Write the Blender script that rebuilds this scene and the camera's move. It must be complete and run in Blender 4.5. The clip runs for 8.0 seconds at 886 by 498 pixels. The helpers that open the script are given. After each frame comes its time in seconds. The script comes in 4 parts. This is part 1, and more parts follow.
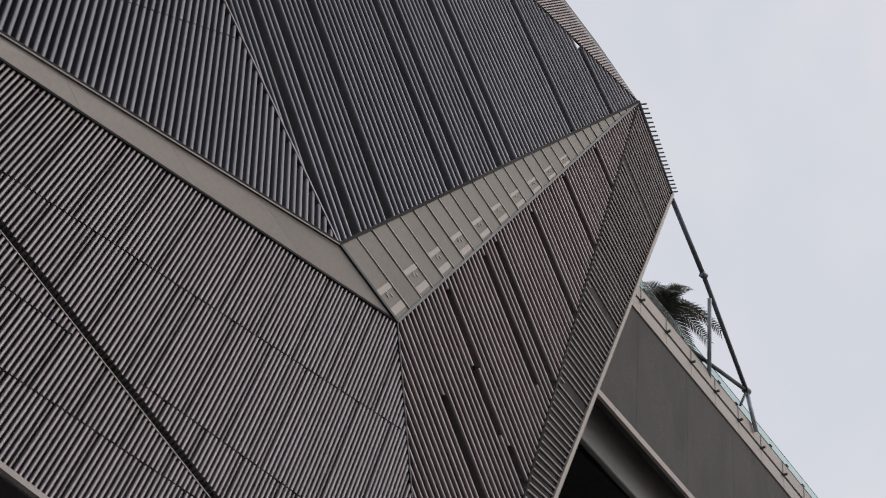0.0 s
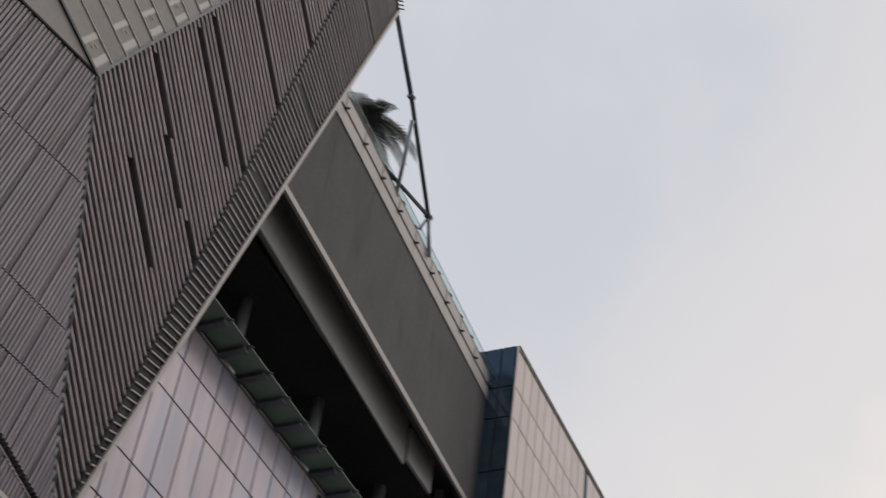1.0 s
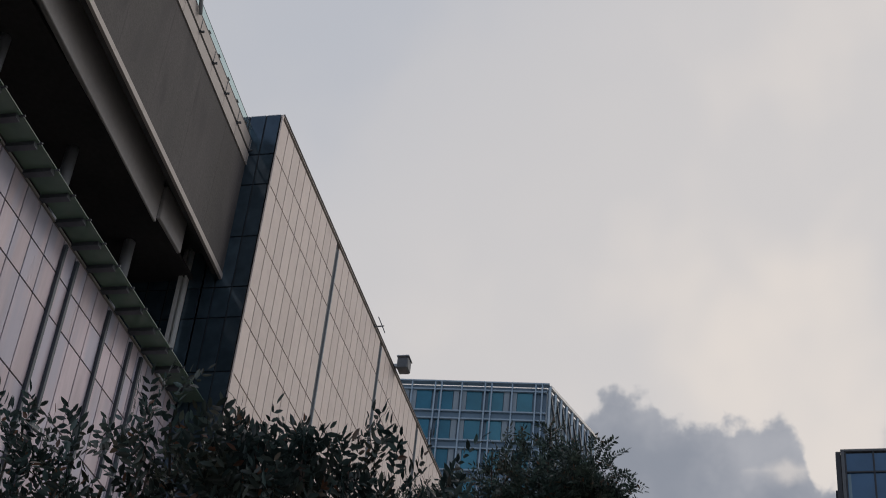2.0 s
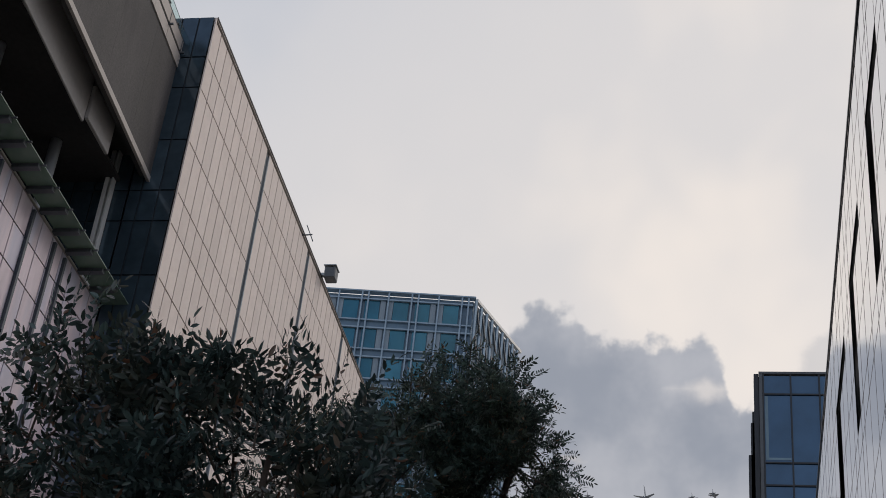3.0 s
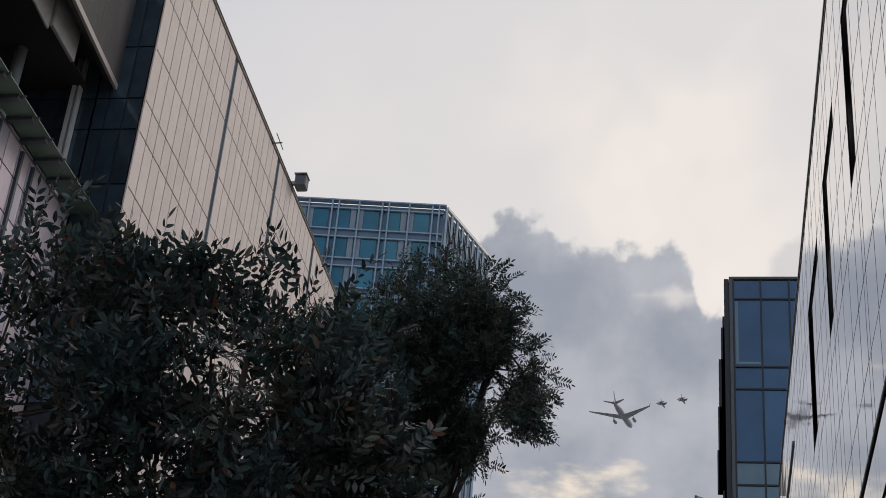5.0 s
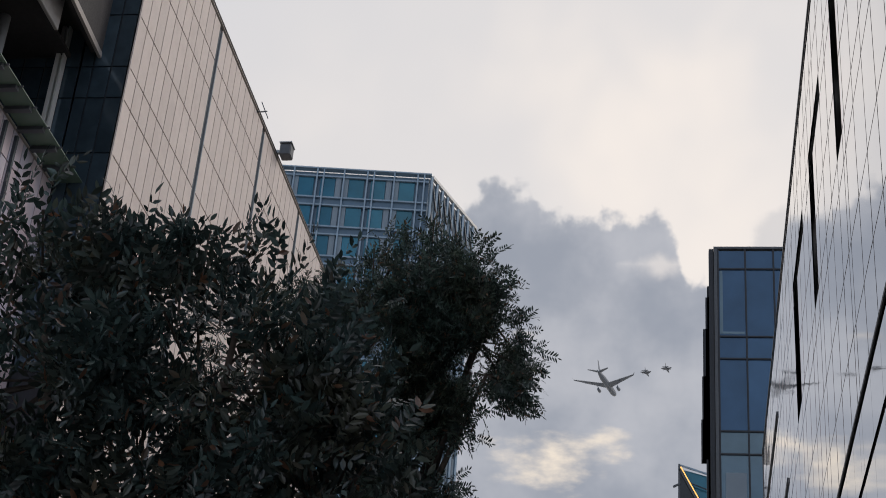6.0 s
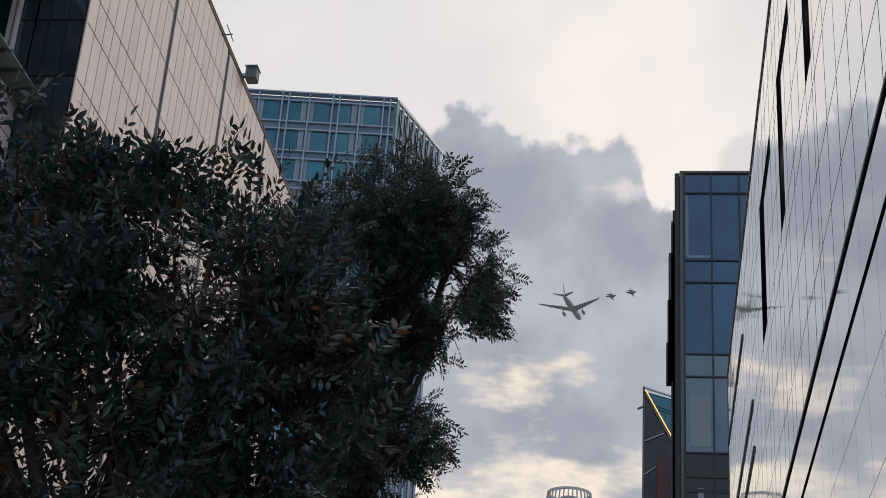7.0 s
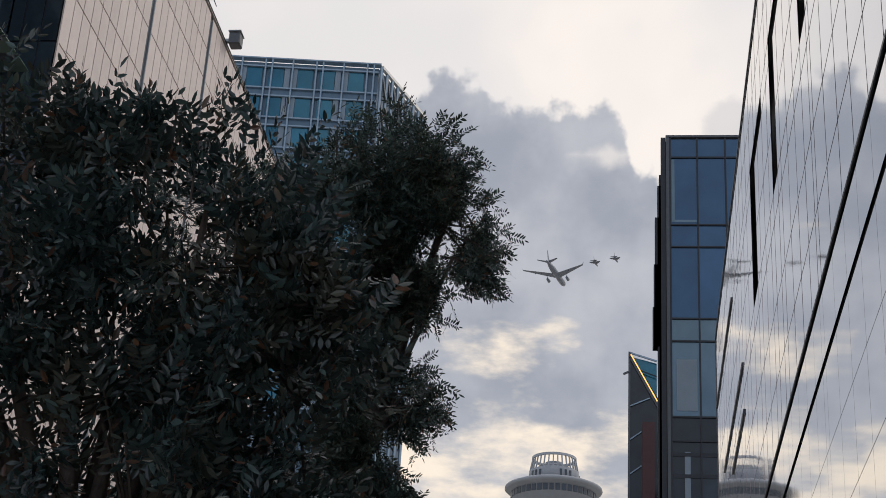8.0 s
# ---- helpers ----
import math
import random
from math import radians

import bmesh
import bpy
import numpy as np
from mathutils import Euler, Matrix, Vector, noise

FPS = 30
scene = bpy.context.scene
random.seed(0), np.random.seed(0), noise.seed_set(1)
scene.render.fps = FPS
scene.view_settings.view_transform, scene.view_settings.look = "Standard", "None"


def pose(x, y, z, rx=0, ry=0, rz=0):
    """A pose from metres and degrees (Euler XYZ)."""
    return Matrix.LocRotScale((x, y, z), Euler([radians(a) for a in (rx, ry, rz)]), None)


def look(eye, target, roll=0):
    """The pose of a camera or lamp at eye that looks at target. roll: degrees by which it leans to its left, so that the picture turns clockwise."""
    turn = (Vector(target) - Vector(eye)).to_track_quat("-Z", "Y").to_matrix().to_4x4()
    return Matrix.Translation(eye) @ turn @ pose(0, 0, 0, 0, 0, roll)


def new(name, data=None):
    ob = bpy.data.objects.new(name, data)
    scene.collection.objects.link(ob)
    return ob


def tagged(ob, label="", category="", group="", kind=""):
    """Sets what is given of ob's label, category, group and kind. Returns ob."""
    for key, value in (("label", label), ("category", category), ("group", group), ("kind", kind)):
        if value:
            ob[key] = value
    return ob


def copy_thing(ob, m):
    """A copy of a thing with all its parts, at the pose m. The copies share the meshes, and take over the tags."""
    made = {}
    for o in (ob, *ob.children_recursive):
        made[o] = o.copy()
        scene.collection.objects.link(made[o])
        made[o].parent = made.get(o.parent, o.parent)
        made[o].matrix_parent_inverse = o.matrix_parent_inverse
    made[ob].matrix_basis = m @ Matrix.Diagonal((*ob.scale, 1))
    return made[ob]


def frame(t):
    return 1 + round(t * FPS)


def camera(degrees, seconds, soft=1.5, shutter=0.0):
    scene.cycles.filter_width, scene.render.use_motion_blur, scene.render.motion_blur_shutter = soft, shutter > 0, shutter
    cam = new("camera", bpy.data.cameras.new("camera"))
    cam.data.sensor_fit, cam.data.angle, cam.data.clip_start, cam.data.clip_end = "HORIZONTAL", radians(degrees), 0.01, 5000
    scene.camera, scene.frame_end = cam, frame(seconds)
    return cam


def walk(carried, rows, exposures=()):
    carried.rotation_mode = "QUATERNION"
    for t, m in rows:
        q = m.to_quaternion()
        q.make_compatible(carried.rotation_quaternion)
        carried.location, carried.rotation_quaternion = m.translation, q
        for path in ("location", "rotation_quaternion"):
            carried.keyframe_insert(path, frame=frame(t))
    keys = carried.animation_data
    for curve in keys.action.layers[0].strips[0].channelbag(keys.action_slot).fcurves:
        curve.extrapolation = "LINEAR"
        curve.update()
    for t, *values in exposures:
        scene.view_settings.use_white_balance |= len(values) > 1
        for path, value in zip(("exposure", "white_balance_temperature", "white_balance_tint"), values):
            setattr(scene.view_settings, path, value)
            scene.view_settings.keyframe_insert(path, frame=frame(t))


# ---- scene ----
cam = camera(31.82, 8.0, soft=0.8, shutter=0.15)
walk(cam, [
    (0.0, pose(-0.102, -0.232, 1.760, 138.916, -6.072, 38.439)),
    (0.3, pose(-0.039, -0.236, 1.684, 137.467, -7.492, 34.237)),
    (0.5, pose(-0.021, -0.238, 1.652, 136.335, -8.414, 31.851)),
    (0.7, pose(0.005, -0.175, 1.632, 135.151, -8.208, 28.787)),
    (0.8, pose(-0.024, -0.144, 1.615, 134.854, -9.277, 25.162)),
    (0.9, pose(-0.054, -0.115, 1.598, 133.937, -7.059, 24.450)),
    (1.0, pose(-0.084, -0.087, 1.581, 133.437, -6.149, 22.345)),
    (1.2, pose(-0.077, 0.009, 1.592, 131.633, -4.911, 18.783)),
    (1.5, pose(-0.069, 0.025, 1.600, 129.242, -4.963, 15.173)),
    (2.0, pose(0.000, 0.000, 1.600, 126.138, -5.091, 12.011)),
    (2.2, pose(-0.016, -0.015, 1.610, 124.898, -4.892, 11.660)),
    (3.3, pose(0.055, 0.071, 1.749, 123.129, -5.449, 8.210)),
    (3.5, pose(0.064, 0.191, 1.819, 123.222, -5.300, 8.485)),
    (4.0, pose(0.035, 0.101, 1.746, 122.189, -5.383, 9.243)),
    (4.5, pose(-0.017, 0.130, 1.732, 120.234, -5.196, 9.105)),
    (4.7, pose(-0.021, 0.143, 1.677, 119.943, -4.862, 8.646)),
    (5.8, pose(-0.075, 0.127, 1.724, 119.695, -4.205, 7.359)),
    (6.0, pose(-0.051, 0.132, 1.724, 118.729, -4.246, 7.444)),
    (6.5, pose(-0.058, 0.116, 1.704, 116.571, -4.009, 6.869)),
    (7.0, pose(-0.092, 0.100, 1.697, 116.019, -3.647, 6.332)),
    (7.5, pose(-0.153, 0.201, 1.712, 115.449, -3.304, 5.974)),
    (8.0, pose(-0.196, 0.300, 1.731, 114.824, -3.153, 5.913)),
], exposures=[(0.0, 0.22), (0.5, 0.14), (1.0, 0.09), (1.3, -0.2), (2.0, -0.2), (2.6, -0.05), (3.5, 0.0), (6.0, 0.08), (8.0, 0.18)])

# ---- world and sun ----
world = bpy.data.worlds.new("evening_sky")
scene.world = world
world.use_nodes = True


class Nodes:
    """Short notation for node trees."""

    def __init__(self, tree):
        self.tree = tree
        tree.nodes.clear()

    def node(self, kind):
        return self.tree.nodes.new(kind)

    def put(self, value, socket):
        if isinstance(value, bpy.types.NodeSocket):
            self.tree.links.new(value, socket)
        elif value is not None:
            socket.default_value = value

    def math(self, op, a, b=None, c=None, clamp=False):
        n = self.node("ShaderNodeMath")
        n.operation, n.use_clamp = op, clamp
        for value, socket in zip((a, b, c), n.inputs):
            self.put(value, socket)
        return n.outputs[0]

    def step(self, value, low, high, to_low=0.0, to_high=1.0):
        n = self.node("ShaderNodeMapRange")
        n.interpolation_type = "SMOOTHSTEP"
        for v, socket in zip((value, low, high, to_low, to_high), n.inputs):
            self.put(v, socket)
        return n.outputs[0]

    def noise(self, vector, scale, detail=3.0, rough=0.5, distortion=0.0):
        n = self.node("ShaderNodeTexNoise")
        self.put(vector, n.inputs["Vector"])
        n.inputs["Scale"].default_value, n.inputs["Detail"].default_value = scale, detail
        n.inputs["Roughness"].default_value, n.inputs["Distortion"].default_value = rough, distortion
        return n.outputs["Fac"]

    def mix(self, factor, a, b, blend="MIX"):
        n = self.node("ShaderNodeMix")
        n.data_type, n.blend_type = "RGBA", blend
        for v, socket in zip((factor, a, b), (n.inputs[0], n.inputs[6], n.inputs[7])):
            self.put(v, socket)
        return n.outputs[2]

    def combine(self, x, y, z):
        n = self.node("ShaderNodeCombineXYZ")
        for v, socket in zip((x, y, z), n.inputs):
            self.put(v, socket)
        return n.outputs[0]


def build_sky():
    k = Nodes(world.node_tree)
    way = k.node("ShaderNodeTexCoord").outputs["Generated"]
    split = k.node("ShaderNodeSeparateXYZ")
    k.put(way, split.inputs[0])
    x, y, z = split.outputs
    az = k.math("MULTIPLY", k.math("ARCTAN2", x, y), 57.2958)
    el = k.math("MULTIPLY", k.math("ARCSINE", z), 57.2958)
    flat = k.combine(k.math("MULTIPLY", az, 0.9), el, 0.0)
    big = k.noise(flat, 0.055, 4, 0.55)
    mid = k.noise(flat, 0.16, 5, 0.55)
    fine = k.noise(flat, 0.42, 5, 0.52)
    # high thin cloud: cool grey-lilac overhead, warmer and brighter towards the lower south
    warm = k.step(k.math("ADD", k.math("SUBTRACT", el, k.math("MULTIPLY", az, 0.8)), k.math("MULTIPLY", k.math("SUBTRACT", big, 0.5), 26)), 66.0, 36.0)
    veil = k.mix(warm, (0.58, 0.60, 0.655, 1), (0.90, 0.825, 0.765, 1))
    veil = k.mix(k.step(big, 0.42, 0.62), k.mix(0.65, veil, (0.66, 0.655, 0.675, 1)), veil)
    # cumulus bank with a ragged top
    top = k.step(az, -10.0, -7.6, 29.6, 31.4)
    for a0, a1, change in ((-6.3, -5.3, -1.3), (-4.2, -3.0, 0.25), (-1.3, 0.2, -0.9), (-0.3, 0.5, -1.2), (1.0, 2.6, -4.5)):
        top = k.math("ADD", top, k.step(az, a0, a1, 0.0, change))
    ragged = k.math("ADD", k.math("MULTIPLY", k.math("SUBTRACT", fine, 0.5), 2.6), k.math("MULTIPLY", k.math("SUBTRACT", k.noise(flat, 0.95, 3, 0.5), 0.5), 2.4))
    edge = k.math("SUBTRACT", k.math("ADD", top, ragged), el)
    bank = k.step(edge, -0.15, 0.45)
    notch = k.math("ADD", k.math("ABSOLUTE", k.math("ADD", az, 0.7)), k.math("MULTIPLY", k.math("ABSOLUTE", k.math("SUBTRACT", el, 28.45)), 2.6))
    notch = k.step(k.math("ADD", notch, k.math("MULTIPLY", k.math("SUBTRACT", fine, 0.5), 5.0)), 1.8, 0.0, 0.0, 0.6)
    bank = k.math("MULTIPLY", bank, k.math("SUBTRACT", 1.0, notch))
    wisp = k.math("MULTIPLY", k.step(k.math("ABSOLUTE", k.math("SUBTRACT", az, 4.2)), 2.4, 0.3), k.step(k.math("ABSOLUTE", k.math("SUBTRACT", el, 29.0)), 2.4, 0.4))
    wisp = k.math("MULTIPLY", k.step(k.math("ADD", wisp, k.math("MULTIPLY", k.math("SUBTRACT", fine, 0.5), 1.6)), 0.35, 0.75), 0.5)
    body = k.mix(k.step(mid, 0.35, 0.65), (0.315, 0.337, 0.39, 1), (0.48, 0.487, 0.525, 1))
    body = k.mix(k.math("MULTIPLY", k.step(az, -8.5, -11.5, 0.0, 0.9), k.step(el, 21.8, 23.6)), body, (0.21, 0.24, 0.295, 1))
    body = k.mix(k.step(edge, 0.7, 0.0, 0.0, 0.7), body, (0.58, 0.575, 0.59, 1))
    # sunlit breaks low under the bank
    gap = k.math("MULTIPLY", k.step(k.math("ABSOLUTE", k.math("SUBTRACT", el, 21.6)), 1.7, 0.2), k.step(k.math("ABSOLUTE", k.math("ADD", az, 4.8)), 4.4, 2.2))
    low = k.step(el, 21.8, 18.3)
    streak = k.noise(k.combine(k.math("MULTIPLY", az, 0.45), k.math("MULTIPLY", el, 1.15), 3.0), 0.55, 5, 0.58)
    bright = k.math("ADD", k.math("MULTIPLY", gap, 0.66), k.math("MULTIPLY", low, 0.58))
    bright = k.step(k.math("ADD", bright, k.math("ADD", k.math("MULTIPLY", k.math("SUBTRACT", streak, 0.5), 2.0), k.math("MULTIPLY", k.math("SUBTRACT", fine, 0.5), 0.8))), 0.36, 0.95)
    body = k.mix(bright, body, (0.92, 0.80, 0.66, 1))
    cloud = k.mix(k.math("MAXIMUM", bank, wisp), veil, body)
    sky = k.node("ShaderNodeTexSky")
    sky.sky_type, sky.sun_disc, sky.sun_elevation, sky.sun_rotation = "NISHITA", False, SUN_EL, SUN_AZ
    clear = k.node("ShaderNodeBackground")
    k.put(sky.outputs[0], clear.inputs[0])
    clear.inputs[1].default_value = 0.1
    # the sky behind is clearer and bluer than the cloud ahead
    behind = k.step(y, 0.25, -0.55)
    cloud = k.mix(behind, cloud, k.mix(k.step(big, 0.40, 0.60), (0.27, 0.36, 0.55, 1), (0.66, 0.65, 0.68, 1)))
    covered = k.node("ShaderNodeBackground")
    k.put(cloud, covered.inputs[0])
    covered.inputs[1].default_value = 1.0
    both = k.node("ShaderNodeMixShader")
    both.inputs[0].default_value = 0.95
    k.put(clear.outputs[0], both.inputs[1])
    k.put(covered.outputs[0], both.inputs[2])
    k.put(both.outputs[0], k.node("ShaderNodeOutputWorld").inputs[0])


SUN_EL, SUN_AZ = radians(42), radians(62)
build_sky()
sun = new("sun", bpy.data.lights.new("sun", "SUN"))
sun.data.energy, sun.data.angle, sun.data.color = 0.5, radians(30), (1.0, 0.92, 0.86)
sun.matrix_world = look((200 * math.sin(SUN_AZ) * math.cos(SUN_EL), 200 * math.cos(SUN_AZ) * math.cos(SUN_EL), 200 * math.sin(SUN_EL)), (0, 0, 0))


# ---- materials ----
def surface(name, colour, rough=0.5, metal=0.0, vary=0.15, grain=6.0, stain=0.5, bump=0.0, bump_scale=40.0,
            spec=0.5, per_object=0.0, tint=None, stretch=(1, 1, 1), rough_vary=0.1, wave=0.0, wave_scale=0.6, island=0.0):
    """A procedural surface: grain and stains vary the base colour, bump and slow waves its relief."""
    m = bpy.data.materials.new(name)
    m.use_nodes = True
    k = Nodes(m.node_tree)
    place = k.node("ShaderNodeTexCoord").outputs["Object"]
    mapping = k.node("ShaderNodeMapping")
    k.put(place, mapping.inputs[0])
    mapping.inputs["Scale"].default_value = stretch
    v = mapping.outputs[0]
    if per_object or wave:
        info = k.node("ShaderNodeObjectInfo").outputs["Random"]
        shift = k.node("ShaderNodeVectorMath")
        shift.operation = "ADD"
        k.put(v, shift.inputs[0])
        k.put(k.combine(k.math("MULTIPLY", info, 37.0), k.math("MULTIPLY", info, 71.0), info), shift.inputs[1])
        v = shift.outputs[0]
    fine, slow = k.noise(v, grain, 5, 0.6), k.noise(v, stain, 4, 0.55)
    dark = tuple(c * (1 - vary) for c in colour) + (1,)
    light = tuple(min(1, c * (1 + vary)) for c in colour) + (1,)
    shade = k.mix(k.math("ADD", k.math("MULTIPLY", k.step(fine, 0.3, 0.7), 0.45), k.math("MULTIPLY", k.step(slow, 0.32, 0.68), 0.55)), dark, light)
    if tint:
        shade = k.mix(k.step(k.noise(v, stain * 1.7, 3), 0.45, 0.7, 0.0, 0.7), shade, tint + (1,))
    if per_object:
        shade = k.mix(1.0, shade, k.combine(*[k.math("ADD", 1 - per_object / 2, k.math("MULTIPLY", info, per_object))] * 3), "MULTIPLY")
    if island:
        r = k.node("ShaderNodeNewGeometry").outputs["Random Per Island"]
        shade = k.mix(1.0, shade, k.combine(*[k.math("ADD", 1 - island, k.math("MULTIPLY", r, 2 * island))] * 3), "MULTIPLY")
    p = k.node("ShaderNodeBsdfPrincipled")
    k.put(shade, p.inputs["Base Color"])
    k.put(k.step(slow, 0.3, 0.7, max(0.0, rough - rough_vary * rough), min(1.0, rough + rough_vary * rough)), p.inputs["Roughness"])
    p.inputs["Metallic"].default_value = metal
    p.inputs["Specular IOR Level"].default_value = spec
    if bump or wave:
        height = k.math("ADD", k.math("MULTIPLY", k.noise(v, bump_scale, 3), bump), k.math("MULTIPLY", k.noise(v, wave_scale, 1), wave))
        b = k.node("ShaderNodeBump")
        b.inputs["Strength"].default_value, b.inputs["Distance"].default_value = 1.0, 1.0
        k.put(height, b.inputs["Height"])
        k.put(b.outputs[0], p.inputs["Normal"])
    k.put(p.outputs[0], k.node("ShaderNodeOutputMaterial").inputs[0])
    return m


def foliage(name, colour, tint, gloss=0.4):
    """Leaves: they differ one from another and let some light through."""
    m = bpy.data.materials.new(name)
    m.use_nodes = True
    k = Nodes(m.node_tree)
    place = k.node("ShaderNodeTexCoord").outputs["Object"]
    r = k.node("ShaderNodeNewGeometry").outputs["Random Per Island"]
    base = k.mix(k.step(k.noise(place, 2.3, 3), 0.42, 0.68), colour + (1,), tint + (1,))
    base = k.mix(k.step(r, 0.945, 0.985, 0.0, 0.7), base, (0.15, 0.05, 0.02, 1))
    base = k.mix(1.0, base, k.combine(*[k.math("ADD", 0.45, k.math("MULTIPLY", k.math("POWER", r, 2.2), 1.3))] * 3), "MULTIPLY")
    p, t, mix = k.node("ShaderNodeBsdfPrincipled"), k.node("ShaderNodeBsdfTranslucent"), k.node("ShaderNodeMixShader")
    k.put(base, p.inputs["Base Color"])
    k.put(base, t.inputs[0])
    p.inputs["Roughness"].default_value = gloss
    mix.inputs[0].default_value = 0.38
    p.inputs["Specular IOR Level"].default_value = 0.75
    k.put(p.outputs[0], mix.inputs[1])
    k.put(t.outputs[0], mix.inputs[2])
    k.put(mix.outputs[0], k.node("ShaderNodeOutputMaterial").inputs[0])
    return m


def clear_glass(name, colour, rough=0.05, see=0.6):
    """Tinted glass sheet: part transparent, part gloss."""
    m = bpy.data.materials.new(name)
    m.use_nodes = True
    k = Nodes(m.node_tree)
    t, g, mix = k.node("ShaderNodeBsdfTransparent"), k.node("ShaderNodeBsdfPrincipled"), k.node("ShaderNodeMixShader")
    dirt = k.noise(k.node("ShaderNodeTexCoord").outputs["Object"], 1.5, 4)
    t.inputs[0].default_value = colour + (1,)
    k.put(k.mix(dirt, tuple(c * 0.25 for c in colour) + (1,), tuple(c * 0.4 for c in colour) + (1,)), g.inputs["Base Color"])
    g.inputs["Roughness"].default_value = rough
    mix.inputs[0].default_value = 1 - see
    k.put(t.outputs[0], mix.inputs[1])
    k.put(g.outputs[0], mix.inputs[2])
    k.put(mix.outputs[0], k.node("ShaderNodeOutputMaterial").inputs[0])
    return m


def glow(name, colour, strength):
    m = bpy.data.materials.new(name)
    m.use_nodes = True
    k = Nodes(m.node_tree)
    e = k.node("ShaderNodeEmission")
    e.inputs[0].default_value, e.inputs[1].default_value = colour + (1,), strength
    k.put(e.outputs[0], k.node("ShaderNodeOutputMaterial").inputs[0])
    return m


# one rib metal in four tones: each face's light or shade is in the colour
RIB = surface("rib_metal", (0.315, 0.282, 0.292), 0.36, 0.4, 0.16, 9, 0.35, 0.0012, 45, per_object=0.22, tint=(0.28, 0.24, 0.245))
RIB_SHADED = surface("rib_metal_shaded", (0.25, 0.243, 0.255), 0.34, 0.5, 0.16, 9, 0.35, 0.0012, 45, per_object=0.2)
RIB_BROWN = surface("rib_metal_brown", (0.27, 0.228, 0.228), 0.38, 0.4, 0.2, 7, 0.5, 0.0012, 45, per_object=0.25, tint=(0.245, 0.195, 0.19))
RIB_LIT = surface("rib_metal_lit", (0.42, 0.36, 0.362), 0.36, 0.3, 0.16, 9, 0.4, 0.0012, 45, per_object=0.2)
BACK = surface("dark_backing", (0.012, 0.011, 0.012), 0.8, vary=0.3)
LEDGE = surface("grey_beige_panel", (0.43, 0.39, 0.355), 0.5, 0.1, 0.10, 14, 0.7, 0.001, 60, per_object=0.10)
# darker copy of the band panel: the soffit's shade is put into the colour
LEDGE_SHADED = surface("grey_panel_shaded", (0.175, 0.160, 0.143), 0.42, 0.15, 0.16, 10, 0.5, 0.001, 60, per_object=0.16)
TRIM = surface("beige_trim", (0.42, 0.38, 0.35), 0.5, 0.1, 0.1, 12, 0.8)
HATCH = surface("pale_hatch", (0.50, 0.46, 0.42), 0.5, 0.1, 0.1, 12, 0.8)
STONE = surface("pale_stone_panel", (0.71, 0.615, 0.56), 0.5, 0.0, 0.07, 18, 0.9, 0.0006, 90, per_object=0.10, tint=(0.66, 0.565, 0.515))
JOINT = surface("dark_joint", (0.03, 0.028, 0.03), 0.6, vary=0.3)
# pink and lilac sky reflection, with its upright streaks, painted into the panel colour
PINK = surface("pearly_panel_reflection", (0.56, 0.475, 0.51), 0.30, 0.1, 0.20, 2.2, 0.45, per_object=0.14, tint=(0.43, 0.44, 0.54), wave=0.006, wave_scale=0.9, stretch=(1, 1.6, 0.25))
SLOT = surface("dark_slot_metal", (0.07, 0.085, 0.10), 0.4, 0.3, 0.2)
MESH = surface("perforated_grey_metal", (0.073, 0.068, 0.067), 0.75, 0.1, 0.6, 30, 0.5, 0.006, 60, tint=(0.046, 0.043, 0.045), stretch=(1, 1, 0.35))
# near-black colour stands in for deep shade in the terrace and underside
VOID = surface("recess_shade", (0.055, 0.05, 0.05), 0.75, vary=0.3)
DUCT = surface("grey_painted_beam", (0.42, 0.40, 0.385), 0.6, 0.0, 0.1)
CANOPY = clear_glass("green_canopy_glass", (0.48, 0.70, 0.54), 0.15, 0.2)
RAIL_GLASS = clear_glass("pale_rail_glass", (0.86, 0.94, 0.92), 0.05, 0.88)
BLUE_GLASS = surface("blue_black_glass", (0.062, 0.095, 0.122), 0.08, 0.4, 0.25, 2, 0.5, wave=0.004, per_object=0.3)
MULLION = surface("dark_mullion", (0.03, 0.035, 0.042), 0.45, 0.4, 0.2)
WHITE = surface("pale_painted_metal", (0.72, 0.71, 0.68), 0.4, 0.1, 0.06)
STEEL = surface("dark_grey_steel", (0.09, 0.10, 0.11), 0.45, 0.4, 0.2)
PALE_STEEL = surface("grey_steel", (0.32, 0.35, 0.37), 0.4, 0.4, 0.12)
MIRROR = surface("mirror_glass", (0.63, 0.645, 0.67), 0.035, 1.0, 0.03, 1.2, 0.4, per_object=0.05, wave=0.0035, wave_scale=0.55, rough_vary=0.3)
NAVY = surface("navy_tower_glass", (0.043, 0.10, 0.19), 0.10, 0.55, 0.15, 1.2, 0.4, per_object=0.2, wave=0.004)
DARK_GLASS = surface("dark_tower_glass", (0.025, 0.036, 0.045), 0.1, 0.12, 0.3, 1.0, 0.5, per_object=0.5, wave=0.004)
LIT_GLASS = surface("sky_lit_tower_glass", (0.115, 0.185, 0.24), 0.12, 0.5, 0.15, 1.2, 0.4, per_object=0.2, wave=0.004)
TEAL = surface("teal_window_glass", (0.03, 0.15, 0.22), 0.12, 0.3, 0.2, 0.6, 0.2, per_object=0.35)
BLUE_PANEL = surface("blue_grey_panel", (0.10, 0.17, 0.24), 0.4, 0.2, 0.12, 1.0, 0.2, per_object=0.15)
CURTAIN = surface("grey_blind", (0.24, 0.31, 0.37), 0.6, 0.0, 0.1, 1.0, 0.2, per_object=0.15)
PALE_BLUE = surface("pale_blue_metal", (0.27, 0.37, 0.46), 0.4, 0.2, 0.1)
